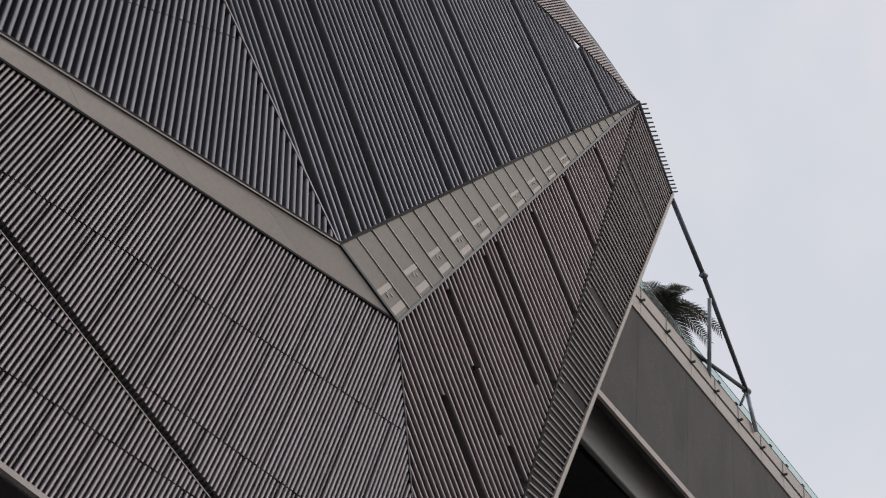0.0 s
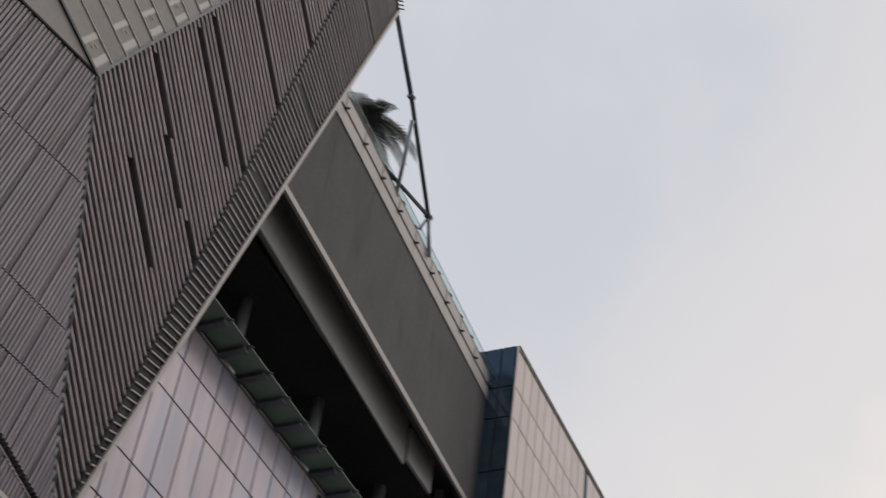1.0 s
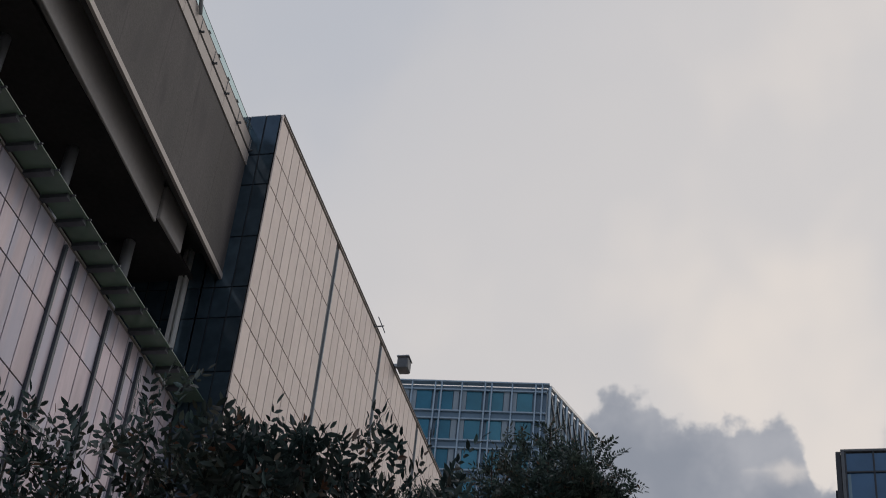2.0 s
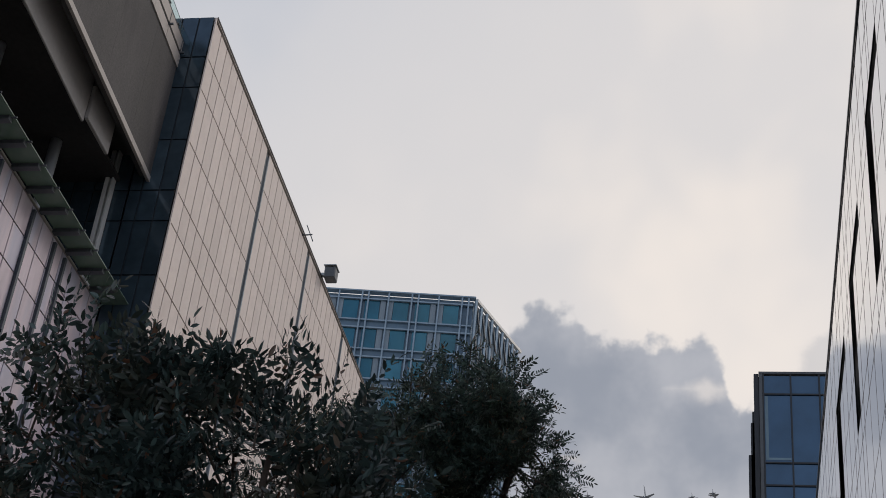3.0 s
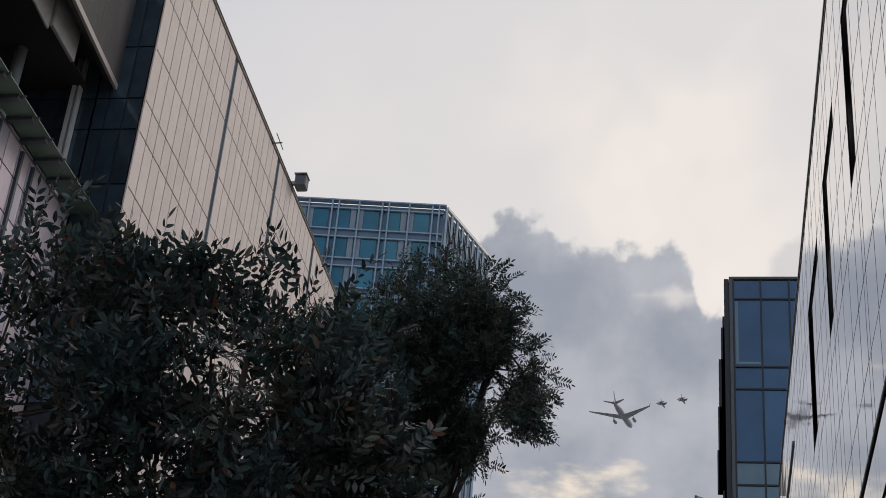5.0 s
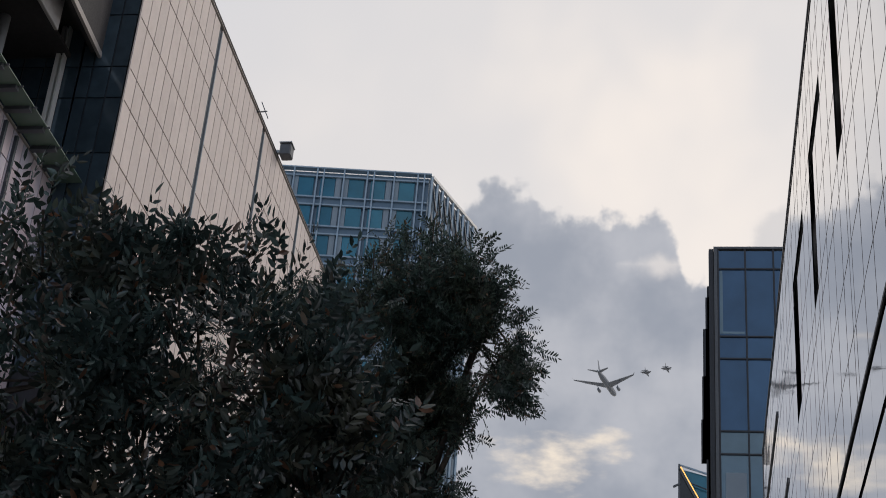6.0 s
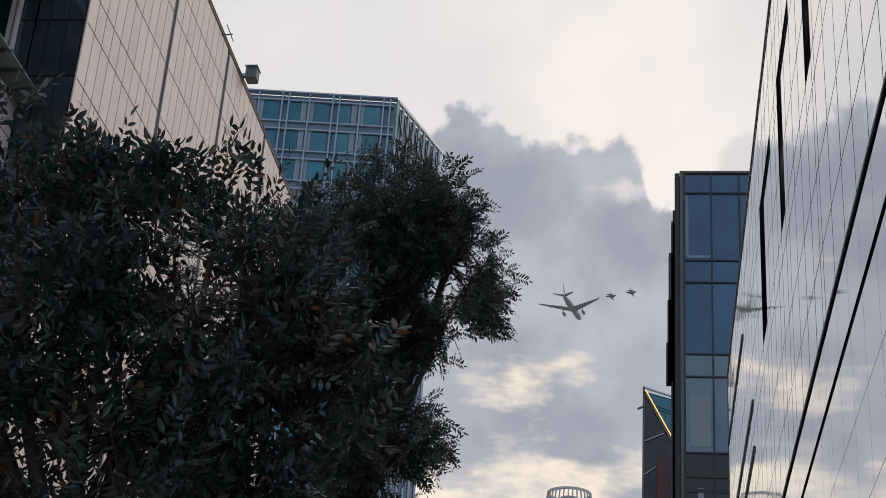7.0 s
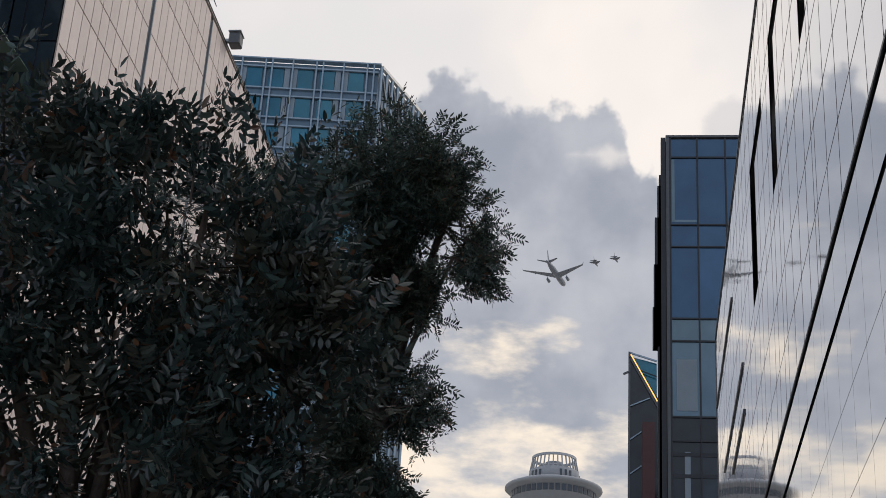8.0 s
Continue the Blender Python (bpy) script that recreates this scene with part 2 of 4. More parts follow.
RED = surface("dark_red_cladding", (0.07, 0.027, 0.027), 0.5, 0.1, 0.2)
CONCRETE = surface("pale_concrete", (0.36, 0.38, 0.40), 0.7, 0.0, 0.10, 1.0, 0.15)
AMBER = glow("amber_strip", (1.0, 0.50, 0.14), 1.6)
GROUND = surface("grey_paving", (0.34, 0.325, 0.30), 0.8, 0.0, 0.2, 8, 0.3, 0.002, 30)
BARK = surface("grey_brown_bark", (0.10, 0.08, 0.065), 0.85, 0.0, 0.35, 22, 3, 0.01, 30)
LEAF = foliage("dark_green_leaf", (0.082, 0.130, 0.124), (0.10, 0.105, 0.075), 0.19)
LEAF_FINE = foliage("deep_green_leaf", (0.10, 0.155, 0.13), (0.11, 0.135, 0.095), 0.28)
PALM = foliage("palm_leaf", (0.030, 0.042, 0.024), (0.034, 0.038, 0.02), 0.5)
AIRFRAME = surface("grey_airframe_paint", (0.20, 0.23, 0.27), 0.4, 0.1, 0.08, 0.5, 0.1)
JET_PAINT = surface("dark_grey_airframe", (0.15, 0.17, 0.20), 0.45, 0.1, 0.08, 0.5, 0.1)


# ---- mesh helpers ----
def finish(ob, bm, material, smooth=False):
    bmesh.ops.recalc_face_normals(bm, faces=bm.faces)
    for f in bm.faces:
        f.smooth = smooth
    bm.to_mesh(ob.data)
    bm.free()
    ob.data.materials.append(material)
    return ob


def part(name, bm, material, parent=None, label="", smooth=False):
    ob = finish(new(name, bpy.data.meshes.new(name)), bm, material, smooth)
    ob.parent = parent
    return tagged(ob, label)


def place_piece(name, mesh, m, parent):
    """A piece that shares its mesh with others alike."""
    ob = new(name, mesh)
    ob.parent = parent
    ob.matrix_basis = m
    return ob


def thing(name, label, category, at=(0, 0, 0), group="", kind=""):
    ob = new(name)
    ob.location = at
    ob.empty_display_size = 0.3
    return tagged(ob, label, category, group, kind)


def add_box(bm, low, high, m=None, bevel=0.0):
    lo, hi = Vector(low), Vector(high)
    made = bmesh.ops.create_cube(bm, size=1.0)["verts"]
    for v in made:
        v.co = Vector((lo[i] + (v.co[i] + 0.5) * (hi[i] - lo[i]) for i in range(3)))
    if bevel:
        edges = {e for v in made for e in v.link_edges}
        made = list({v for f in bmesh.ops.bevel(bm, geom=list(edges), offset=bevel, segments=1, affect="EDGES")["faces"] for v in f.verts} | set(v for v in made if v.is_valid))
    if m:
        for v in made:
            v.co = m @ v.co
    return made


def box(low, high, m=None, bevel=0.0):
    bm = bmesh.new()
    add_box(bm, low, high, m, bevel)
    return bm


def add_bar(bm, a, b, width, depth=None, up=(0, 0, 1), sides=4):
    """A bar from a to b; sides over 4 give a round tube of that width."""
    a, b = Vector(a), Vector(b)
    d = (b - a).normalized()
    s = d.cross(Vector(up))
    s = s.normalized() if s.length > 1e-4 else d.orthogonal().normalized()
    u = s.cross(d)
    depth = depth or width
    rings = []
    for p in (a, b):
        ring = []
        for i in range(sides):
            w = 2 * math.pi * (i + 0.5) / sides
            k = math.sqrt(2) if sides == 4 else 1.0
            ring.append(bm.verts.new(p + s * (math.cos(w) * k * width / 2) + u * (math.sin(w) * k * depth / 2)))
        rings.append(ring)
    for i in range(sides):
        bm.faces.new((rings[0][i], rings[0][(i + 1) % sides], rings[1][(i + 1) % sides], rings[1][i]))
    bm.faces.new(rings[0])
    bm.faces.new(rings[1])


def bar(a, b, width, depth=None, up=(0, 0, 1), sides=4):
    bm = bmesh.new()
    add_bar(bm, a, b, width, depth, up, sides)
    return bm


def add_slab(bm, points, thick, out):
    """A flat polygon given thickness behind its face; out: the way it faces."""
    out = Vector(out).normalized()
    front = [bm.verts.new(Vector(p)) for p in points]
    back = [bm.verts.new(Vector(p) - out * thick) for p in points]
    bm.faces.new(front)
    bm.faces.new(back[::-1])
    n = len(points)
    for i in range(n):
        bm.faces.new((front[i], back[i], back[(i + 1) % n], front[(i + 1) % n]))


def slab(points, thick, out):
    bm = bmesh.new()
    add_slab(bm, points, thick, out)
    return bm


def lathe(bm, rings, m=Matrix(), sides=20, cap=True):
    """Rings of (radius, height) round z."""
    loops = []
    for r, h in rings:
        loops.append([bm.verts.new(m @ Vector((r * math.cos(2 * math.pi * i / sides), r * math.sin(2 * math.pi * i / sides), h))) for i in range(sides)])
    for a, b in zip(loops, loops[1:]):
        for i in range(sides):
            bm.faces.new((a[i], a[(i + 1) % sides], b[(i + 1) % sides], b[i]))
    if cap:
        bm.faces.new(loops[0][::-1])
        bm.faces.new(loops[-1])


EYE = Vector((0, 0, 1.6))

# ---- ground ----
ground = part("ground", box((-2500, -2500, -0.5), (2500, 4500, 0.0)), GROUND)
tagged(ground, "grey paved street ground between the buildings", "ground", kind="structure")


# ---- ribbed folded building ----
def clip_line(poly, origin, d, side):
    """Where the line origin + s * d runs inside a convex polygon: (s0, s1) or nothing."""
    lo, hi = -1e9, 1e9
    n = len(poly)
    for i in range(n):
        a, b = poly[i], poly[(i + 1) % n]
        e = (b - a).cross(side)
        k, c = d.dot(e), (a - origin).dot(e)
        if abs(k) < 1e-9:
            if c < 0:
                return None
        elif k > 0:
            hi = min(hi, c / k)
        else:
            lo = max(lo, c / k)
    return (lo, hi) if hi - lo > 0.05 else None


def ribbed_face(owner, points, way, pitch, width, deep, material, slots=(), seams=(), bay=0, seed=1):
    """A facade face: dark backing with ribs laid along way. slots: (from, to) lines where a rib is left out, a single
    point for one left out all along; seams: (point, direction) butt joints across the ribs; bay: ribs between narrow joints."""
    rnd = random.Random(seed)
    poly = [Vector(p) for p in points]
    middle = sum(poly, Vector()) / len(poly)
    out = Vector()
    for p, q in zip(poly, poly[1:] + poly[:1]):
        out += (p - middle).cross(q - middle)
    out.normalize()
    if out.dot(EYE - middle) < 0:
        out = -out
    if sum(((p - middle).cross(q - middle) for p, q in zip(poly, poly[1:] + poly[:1])), Vector()).dot(out) < 0:
        poly.reverse()
    d = Vector(way)
    d = (d - out * d.dot(out)).normalized()
    across = out.cross(d)
    spans = [across.dot(p - middle) for p in poly]
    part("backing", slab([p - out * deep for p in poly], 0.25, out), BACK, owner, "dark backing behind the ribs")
    flat = lambda p: (across.dot(Vector(p) - middle), d.dot(Vector(p) - middle))
    left_out = {}
    for line in slots:
        ends = [flat(p) for p in line]
        index = round((sum(e[0] for e in ends) / len(ends) - min(spans)) / pitch - 0.5)
        reach = sorted(e[1] for e in ends) if len(ends) > 1 else (-99, 99)
        left_out.setdefault(index, []).append(reach)
    joints = []
    for p, w in seams:
        w = Vector(w)
        joints.append((flat(p), d.dot(w) / across.dot(w)))
    half = width / 2
    profile = [(-half * 0.4, -deep), (-half * 0.95, -0.6 * width), (-half * 0.8, -0.2 * width), (-half * 0.35, -0.02 * width), (half * 0.35, -0.02 * width), (half * 0.8, -0.2 * width), (half * 0.95, -0.6 * width), (half * 0.4, -deep)]
    for i in range(int((max(spans) - min(spans)) / pitch)):
        u0 = min(spans) + (i + 0.5) * pitch
        o = middle + across * u0
        run = clip_line(poly, o, d, out)
        if not run:
            continue
        cuts = sorted(c for c in (pd + (u0 - pu) * k for (pu, pd), k in joints) if run[0] + 0.2 < c < run[1] - 0.2)
        pieces = []
        for row, (a, c) in enumerate(zip([run[0]] + cuts, cuts + [run[1]])):
            stretch = [(a, c)]
            for low, high in left_out.get(i, ()):
                stretch = [q for e0, e1 in stretch for q in ((e0, min(e1, low)), (max(e0, high), e1)) if q[1] - q[0] > 0.1]
            pieces += [(row, e0, e1) for e0, e1 in stretch]
        for row, a, c in pieces:
            lift = rnd.uniform(-0.005, 0.005)
            thin = 1.0
            if bay and (i + row * bay // 2) % bay == 0:
                thin, lift = 0.68, -0.016
            bm = bmesh.new()
            rings = [[bm.verts.new(o + d * t + across * (u * thin) + out * (w + (lift if w > -deep else 0))) for u, w in profile] for t in (a + 0.016, c - 0.016)]
            for k in range(len(profile) - 1):
                bm.faces.new((rings[0][k], rings[0][k + 1], rings[1][k + 1], rings[1][k]))
            bm.faces.new(rings[0])
            bm.faces.new(rings[1][::-1])
            part("rib", bm, material, owner)
    return out


def edge_trim(owner, a, b, width, material, name="edge_trim", label="", push=0.0):
    a, b = Vector(a), Vector(b)
    toward = (EYE - (a + b) / 2).normalized() * push
    part(name, bar(a + toward, b + toward, width, width), material, owner, label)


W_LOW, W_UP = Vector((-16.03, 14.56, 23.96)), Vector((-15.75, 12.42, 24.09))
APEX, TIP = Vector((-14.98, 21.30, 38.52)), Vector((-17.45, 26.88, 41.80))
FOOT = Vector((-16.05, 17.42, 15.10))
CREST = Vector((-17.17, 7.97, 30.36))
LEFT_UP, LEFT_LOW = Vector((-15.95, 3.84, 21.67)), Vector((-16.03, 4.06, 21.33))


def ribbed_building():
    b = thing("ribbed_building", "folded building clad in grey metal ribs above the street", "building", (-18, 12, 0))
    b_inv = Matrix.Translation((18, -12, 0))
    x = -16.03
    fold = lambda y: 18.71 - 0.301 * (y - 6.23)
    seams = [((x, 10, 22.9), (0, 0.96, 0.26)), ((x, 10, 20.47), (0, 0.98, 0.205)), ((x, 10, 18.09), (0, 0.995, 0.10)), ((x, 10, 16.78), (0, 0.994, 0.107))]
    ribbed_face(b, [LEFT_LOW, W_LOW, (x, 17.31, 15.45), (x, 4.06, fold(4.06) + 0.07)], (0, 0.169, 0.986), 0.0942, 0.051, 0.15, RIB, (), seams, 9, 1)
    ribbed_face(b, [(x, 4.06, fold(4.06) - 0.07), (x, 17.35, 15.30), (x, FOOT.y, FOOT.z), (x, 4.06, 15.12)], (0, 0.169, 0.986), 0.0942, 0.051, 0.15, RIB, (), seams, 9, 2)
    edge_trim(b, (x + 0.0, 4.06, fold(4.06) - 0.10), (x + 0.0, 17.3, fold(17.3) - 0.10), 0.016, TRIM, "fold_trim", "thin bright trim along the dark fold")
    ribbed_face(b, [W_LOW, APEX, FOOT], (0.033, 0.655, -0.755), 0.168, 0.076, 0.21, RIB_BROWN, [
        ((-15.87, 15.68, 25.88), (-15.80, 16.91, 24.56)), ((-15.83, 16.66, 24.39), (-15.75, 17.90, 23.43)), ((-15.93, 16.02, 23.08), (-15.83, 17.61, 21.54)),
        ((-15.74, 16.49, 27.67), (-15.63, 18.59, 25.36)), ((-15.68, 16.90, 28.50), (-15.57, 19.31, 25.24)), ((-15.54, 17.81, 30.40), (-15.44, 19.65, 28.31)),
        ((-15.39, 18.72, 32.64), (-15.33, 19.97, 30.98)), ((-15.23, 19.74, 34.82), (-15.19, 20.55, 33.76)), ((-15.75, 18.00, 23.16), (-15.70, 18.82, 22.45))], (), 0, 3)
    ribbed_face(b, [APEX, TIP, FOOT], (-0.352, 0.80, 0.485), 0.175, 0.050, 0.045, RIB_LIT, [
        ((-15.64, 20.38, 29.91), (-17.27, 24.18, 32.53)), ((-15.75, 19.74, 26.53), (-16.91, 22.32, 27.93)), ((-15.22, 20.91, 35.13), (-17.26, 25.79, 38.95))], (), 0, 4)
    ribbed_face(b, [W_UP, APEX, (-15.44, 19.37, 39.15), (-15.90, 17.36, 39.62), (-16.35, 15.38, 40.09), CREST], (0.161, 0.441, -0.883), 0.171, 0.070, 0.30, RIB_SHADED, [
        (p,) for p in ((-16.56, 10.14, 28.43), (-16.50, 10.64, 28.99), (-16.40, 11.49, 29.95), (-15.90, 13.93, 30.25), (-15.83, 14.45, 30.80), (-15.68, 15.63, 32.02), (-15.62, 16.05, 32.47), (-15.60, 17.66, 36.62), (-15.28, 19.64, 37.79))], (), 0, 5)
    ribbed_face(b, [W_UP, CREST, (-16.21, 3.46, 23.0), LEFT_UP], (0.173, 0.037, -0.984), 0.168, 0.080, 0.30, RIB_SHADED, (), [((-16.45, 7.2, 26.4), (0.05, 0.75, 0.66))], 0, 6)
    # roof edge strip above the upper face
    part("roof_edge", slab([APEX, (-15.40, 19.84, 40.00), (-15.76, 18.56, 41.08), (-16.17, 17.03, 42.26), (-16.35, 15.38, 40.12), (-15.90, 17.36, 39.65), (-15.44, 19.37, 39.18)], 0.15, (1, -1, -0.5)), SLOT, b, "grey ribbed strip along the roof edge")
    for i in range(64):
        s = (i + 0.5) / 64
        p, q = Vector((-16.30, 15.5, 40.1)).lerp(APEX, s), Vector((-16.15, 16.95, 42.2)).lerp(APEX, s)
        toward = (EYE - p).normalized() * 0.06
        part("strip_rib", bar(p + toward, q + toward, 0.034), RIB_BROWN, b)
    # sloping sills and edges
    n = 4
    for i in range(n):
        quad = [W_UP.lerp(LEFT_UP, i / n), W_UP.lerp(LEFT_UP, (i + 1) / n), W_LOW.lerp(LEFT_LOW, (i + 1) / n), W_LOW.lerp(LEFT_LOW, i / n)]
        out = (quad[1] - quad[0]).cross(quad[3] - quad[0]).normalized()
        out = out if out.dot(EYE - quad[0]) > 0 else -out
        step = (quad[1] - quad[0]).normalized() * 0.003
        quad = [quad[0] + step, quad[1] - step, quad[2] - step, quad[3] + step]
        part("band_panel", slab(quad, 0.05, out), LEDGE, b, "smooth grey-beige band panel")
    part("backing", slab([p - out * 0.06 for p in (W_UP, LEFT_UP, LEFT_LOW, W_LOW)], 0.1, out), BACK, b)
    n = 30
    rnd = random.Random(8)
    for i in range(n):
        s0, s1 = (i / n) ** 0.96, ((i + 1) / n) ** 0.96
        quad = [W_UP.lerp(APEX, s0), W_UP.lerp(APEX, s1), W_LOW.lerp(APEX, s1), W_LOW.lerp(APEX, s0)]
        out = (quad[1] - quad[0]).cross(quad[3] - quad[0]).normalized()
        out = out if out.dot(EYE - quad[0]) > 0 else -out
        mid = sum(quad, Vector()) / 4
        shrunk = [q + (mid - q).normalized() * 0.016 for q in quad] if i < n - 1 else quad[:1] + quad[2:]
        shrunk = [q + out * rnd.uniform(-0.004, 0.004) for q in shrunk]
        panel = part("soffit_panel", slab(shrunk, 0.05, out), LEDGE_SHADED, b)
        if 0 < i < n - 1:
            part("joint_strip", bar(quad[0] + out * 0.012, quad[3] + out * 0.012, 0.022), HATCH, b, "pale strip over the panel joint")
        if i % 2 == 0 and i < 20:
            spot = lambda e, t: W_UP.lerp(APEX, s0 + e * (s1 - s0)).lerp(W_LOW.lerp(APEX, s0 + e * (s1 - s0)), t) + out * 0.012
            for e0, e1, lo, hi in ((0.06, 0.90, 0.84, 0.93), (0.05, 0.92, 0.60, 0.67)):
                part("soffit_hatch", slab([spot(e0, lo), spot(e1, lo), spot(e1, hi), spot(e0, hi)], 0.02, out), HATCH, panel, "pale hatch in the soffit")
            for e, t in ((0.42, 0.69), (0.62, 0.71), (0.5, 0.66)):
                part("soffit_bracket", slab([spot(e, t), spot(e + 0.05, t), spot(e + 0.05, t + 0.05), spot(e, t + 0.05)], 0.02, out), HATCH, panel, "small pale bracket")
    out = Vector((0.6, -0.6, -0.5)).normalized()
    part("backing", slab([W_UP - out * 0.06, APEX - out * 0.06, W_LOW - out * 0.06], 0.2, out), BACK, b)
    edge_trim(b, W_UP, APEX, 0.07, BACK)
    edge_trim(b, W_UP, APEX, 0.02, STEEL, push=0.05)
    edge_trim(b, W_LOW, APEX, 0.06, STEEL)
    edge_trim(b, W_UP, W_LOW, 0.07, MULLION)
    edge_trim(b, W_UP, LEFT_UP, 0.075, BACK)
    # added pale bar draws the thin highlight along the band's upper edge
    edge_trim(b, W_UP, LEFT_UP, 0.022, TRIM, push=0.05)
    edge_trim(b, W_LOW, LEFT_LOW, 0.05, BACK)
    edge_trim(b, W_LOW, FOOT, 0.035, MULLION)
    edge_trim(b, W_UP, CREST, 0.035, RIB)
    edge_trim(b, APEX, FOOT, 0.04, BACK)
    edge_trim(b, TIP, FOOT, 0.12, LEDGE, "corner_trim", "smooth pale metal corner trim")
    edge_trim(b, APEX, TIP, 0.08, STEEL)
    # bracket stubs along the short top edge
    for i in range(22):
        p = APEX.lerp(TIP, (i + 0.5) / 22)
        part("edge_stub", bar(p, p + Vector((0.16, 0.14, 0.06)), 0.035), STEEL, b)
    # bottom edge, and the underside with its shade put into the colour
    edge_trim(b, (x + 0.04, 4.06, 15.04), (x + 0.04, 17.42, 15.04), 0.10, TRIM, "bottom_trim", "pale trim along the lower edge")
    part("underside", box((-24, 3.0, 15.0), (-16.1, 19.5, 15.1)), VOID, b, "underside over the street front, coloured dark as shade")
    part("core_wall", box((-24, -8, 0), (-21.5, 24, 40)), BACK, b, "plain dark wall behind the cladding")
    for child in b.children:
        child.matrix_parent_inverse = b_inv
    return b


# ---- terrace block and its pearly front ----
PX = -19.7
NEARER = Matrix.Translation(EYE) @ Matrix.Scale(0.940, 4) @ Matrix.Translation(-EYE)


def grid_pieces(owner, name, material, columns, rows, plane, thick, gap, limit=300, turn=None, tilt=0.0, skip=None, rest="lower_cladding", bevel=0.006):
    """Cladding panels between column and row lines; the first ones are parts, those past the limit one joined part."""
    meshes, made, others = {}, 0, []
    for z1, z0 in zip(rows, rows[1:]):
        for y0, y1 in zip(columns, columns[1:]):
            if skip and skip(y0, y1, z0, z1):
                continue
            key = (round(y1 - y0, 3), round(z1 - z0, 3))
            if made < limit:
                if key not in meshes:
                    h, w = (key[1] - gap) / 2, (key[0] - gap) / 2
                    mesh = bpy.data.meshes.new(name)
                    bm = bmesh.new()
                    add_box(bm, (-thick, -w, -h), (0, w, h), bevel=bevel)
                    finish(new("spare", mesh), bm, material)
                    bpy.data.objects.remove(scene.objects["spare"])
                    meshes[key] = mesh
                lean = pose(0, 0, 0, 0, random.uniform(-tilt, tilt), random.uniform(-tilt, tilt))
                place_piece(name, meshes[key], (turn or Matrix()) @ Matrix.Translation((plane, (y0 + y1) / 2, (z0 + z1) / 2)) @ lean, owner)
                made += 1
            else:
                others.append((y0 + gap / 2, y1 - gap / 2, z0 + gap / 2, z1 - gap / 2))
    if others:
        bm = bmesh.new()
        for y0, y1, z0, z1 in others:
            add_box(bm, (plane - thick, y0, z0), (plane, y1, z1))
        if turn:
            bm.transform(turn)
        tagged(part(rest, bm, material, owner), kind="stuff")


def terrace_block():
    b = thing("terrace_building", "building with pearly glass panels and a dark roof terrace", "building")
    part("front_wall", box((-27, 16, 0), (PX - 0.06, 40.3, 26.3)), JOINT, b, "dark wall behind the glass panels")
    columns = [18.35 + 0.812 * i for i in range(27)] + [40.3]
    grid_pieces(b, "glass_panel", PINK, columns, [26.28, 25.15, 23.92, 21.5, 20.1, 17.6, 16.3, 13.8, 12.5], PX, 0.04, 0.045, tilt=0.12)
    part("coping", box((PX - 0.3, 16, 26.3), (PX + 0.03, 40.3, 26.36)), TRIM, b, "thin pale coping on the panels")
    for y, low in ((31.40, 17.6), (32.20, 17.6), (34.65, 20.15), (36.35, 21.5), (37.2, 20.15)):
        part("dark_fin", box((PX, y - 0.06, low), (PX + 0.10, y + 0.06, 26.1)), SLOT, b, "dark upright fin")
    # glass canopy along the terrace edge
    for i in range(18):
        y = 20.95 + 1.085 * i
        part("canopy_glass", box((PX + 0.06, y + 0.05, 26.40), (-18.75, y + 1.035, 26.43)), CANOPY, b, "green tinted glass sheet")
        bracket = part("canopy_bracket", box((PX + 0.02, y - 0.13, 26.28), (-18.86, y + 0.09, 26.46)), STEEL, b, "dark bracket under the canopy glass")
        part("bracket_pin", bar((-18.86, y, 26.42), (-18.70, y + 0.02, 26.42), 0.05), STEEL, bracket)
    part("canopy_rail", box((PX + 0.32, 20.9, 26.44), (PX + 0.38, 40.3, 26.47)), STEEL, b, "thin rail over the canopy glass")
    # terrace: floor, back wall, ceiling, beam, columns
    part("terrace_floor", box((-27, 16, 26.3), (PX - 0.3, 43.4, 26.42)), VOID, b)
    part("terrace_back", box((-27.3, 16, 26.3), (-27, 43.4, 40)), VOID, b, "back wall of the terrace, coloured dark as shade")
    part("terrace_ceiling", box((-27, 16, 33.2), (-21.4, 43.4, 33.35)), VOID, b, "ceiling over the terrace, coloured dark as shade")
    bm = bmesh.new()
    profile = [(-21.5, 33.24), (-20.92, 33.22), (-20.90, 32.47), (-20.88, 32.45), (-20.83, 32.45), (-20.81, 32.47), (-20.81, 34.4), (-21.5, 34.4)]
    rings = [[bm.verts.new((px - 0.0454 * (y - 34), y, pz)) for px, pz in profile] for y in (16, 38.5)]
    for j in range(len(profile) - 1):
        bm.faces.new((rings[0][j], rings[0][j + 1], rings[1][j + 1], rings[1][j]))
    bm.faces.new(rings[0])
    bm.faces.new(rings[1])
    part("ceiling_beam", bm, DUCT, b, "grey beam along the edge of the ceiling")
    part("beam_end", box((-21.02, 38.5, 32.6), (-20.88, 40.55, 34.0), bevel=0.02), DUCT, b, "grey end block of the beam")
    for y in (24.9, 30.1, 35.35, 40.5):
        part("column", bar((-22.9, y, 26.4), (-22.9, y, 33.2), 0.42, sides=16), CONCRETE, b, "round pale column", True)
    # grey perforated band, edge, cornice
    m = Matrix.Translation((-19.7, 30, 0)) @ Matrix.Rotation(radians(2.6), 4, "Z")
    bands = [-14.0 + 3.05 * i for i in range(9)] + [13.4]
    for y0, y1 in zip(bands, bands[1:]):
        part("band_panel", box((-0.4, y0 + 0.004, 33.42), (0, y1 - 0.004, 38.5), m), MESH, b, "perforated grey metal panel")
    for i in range(20):
        y = -14.0 + 1.37 * i
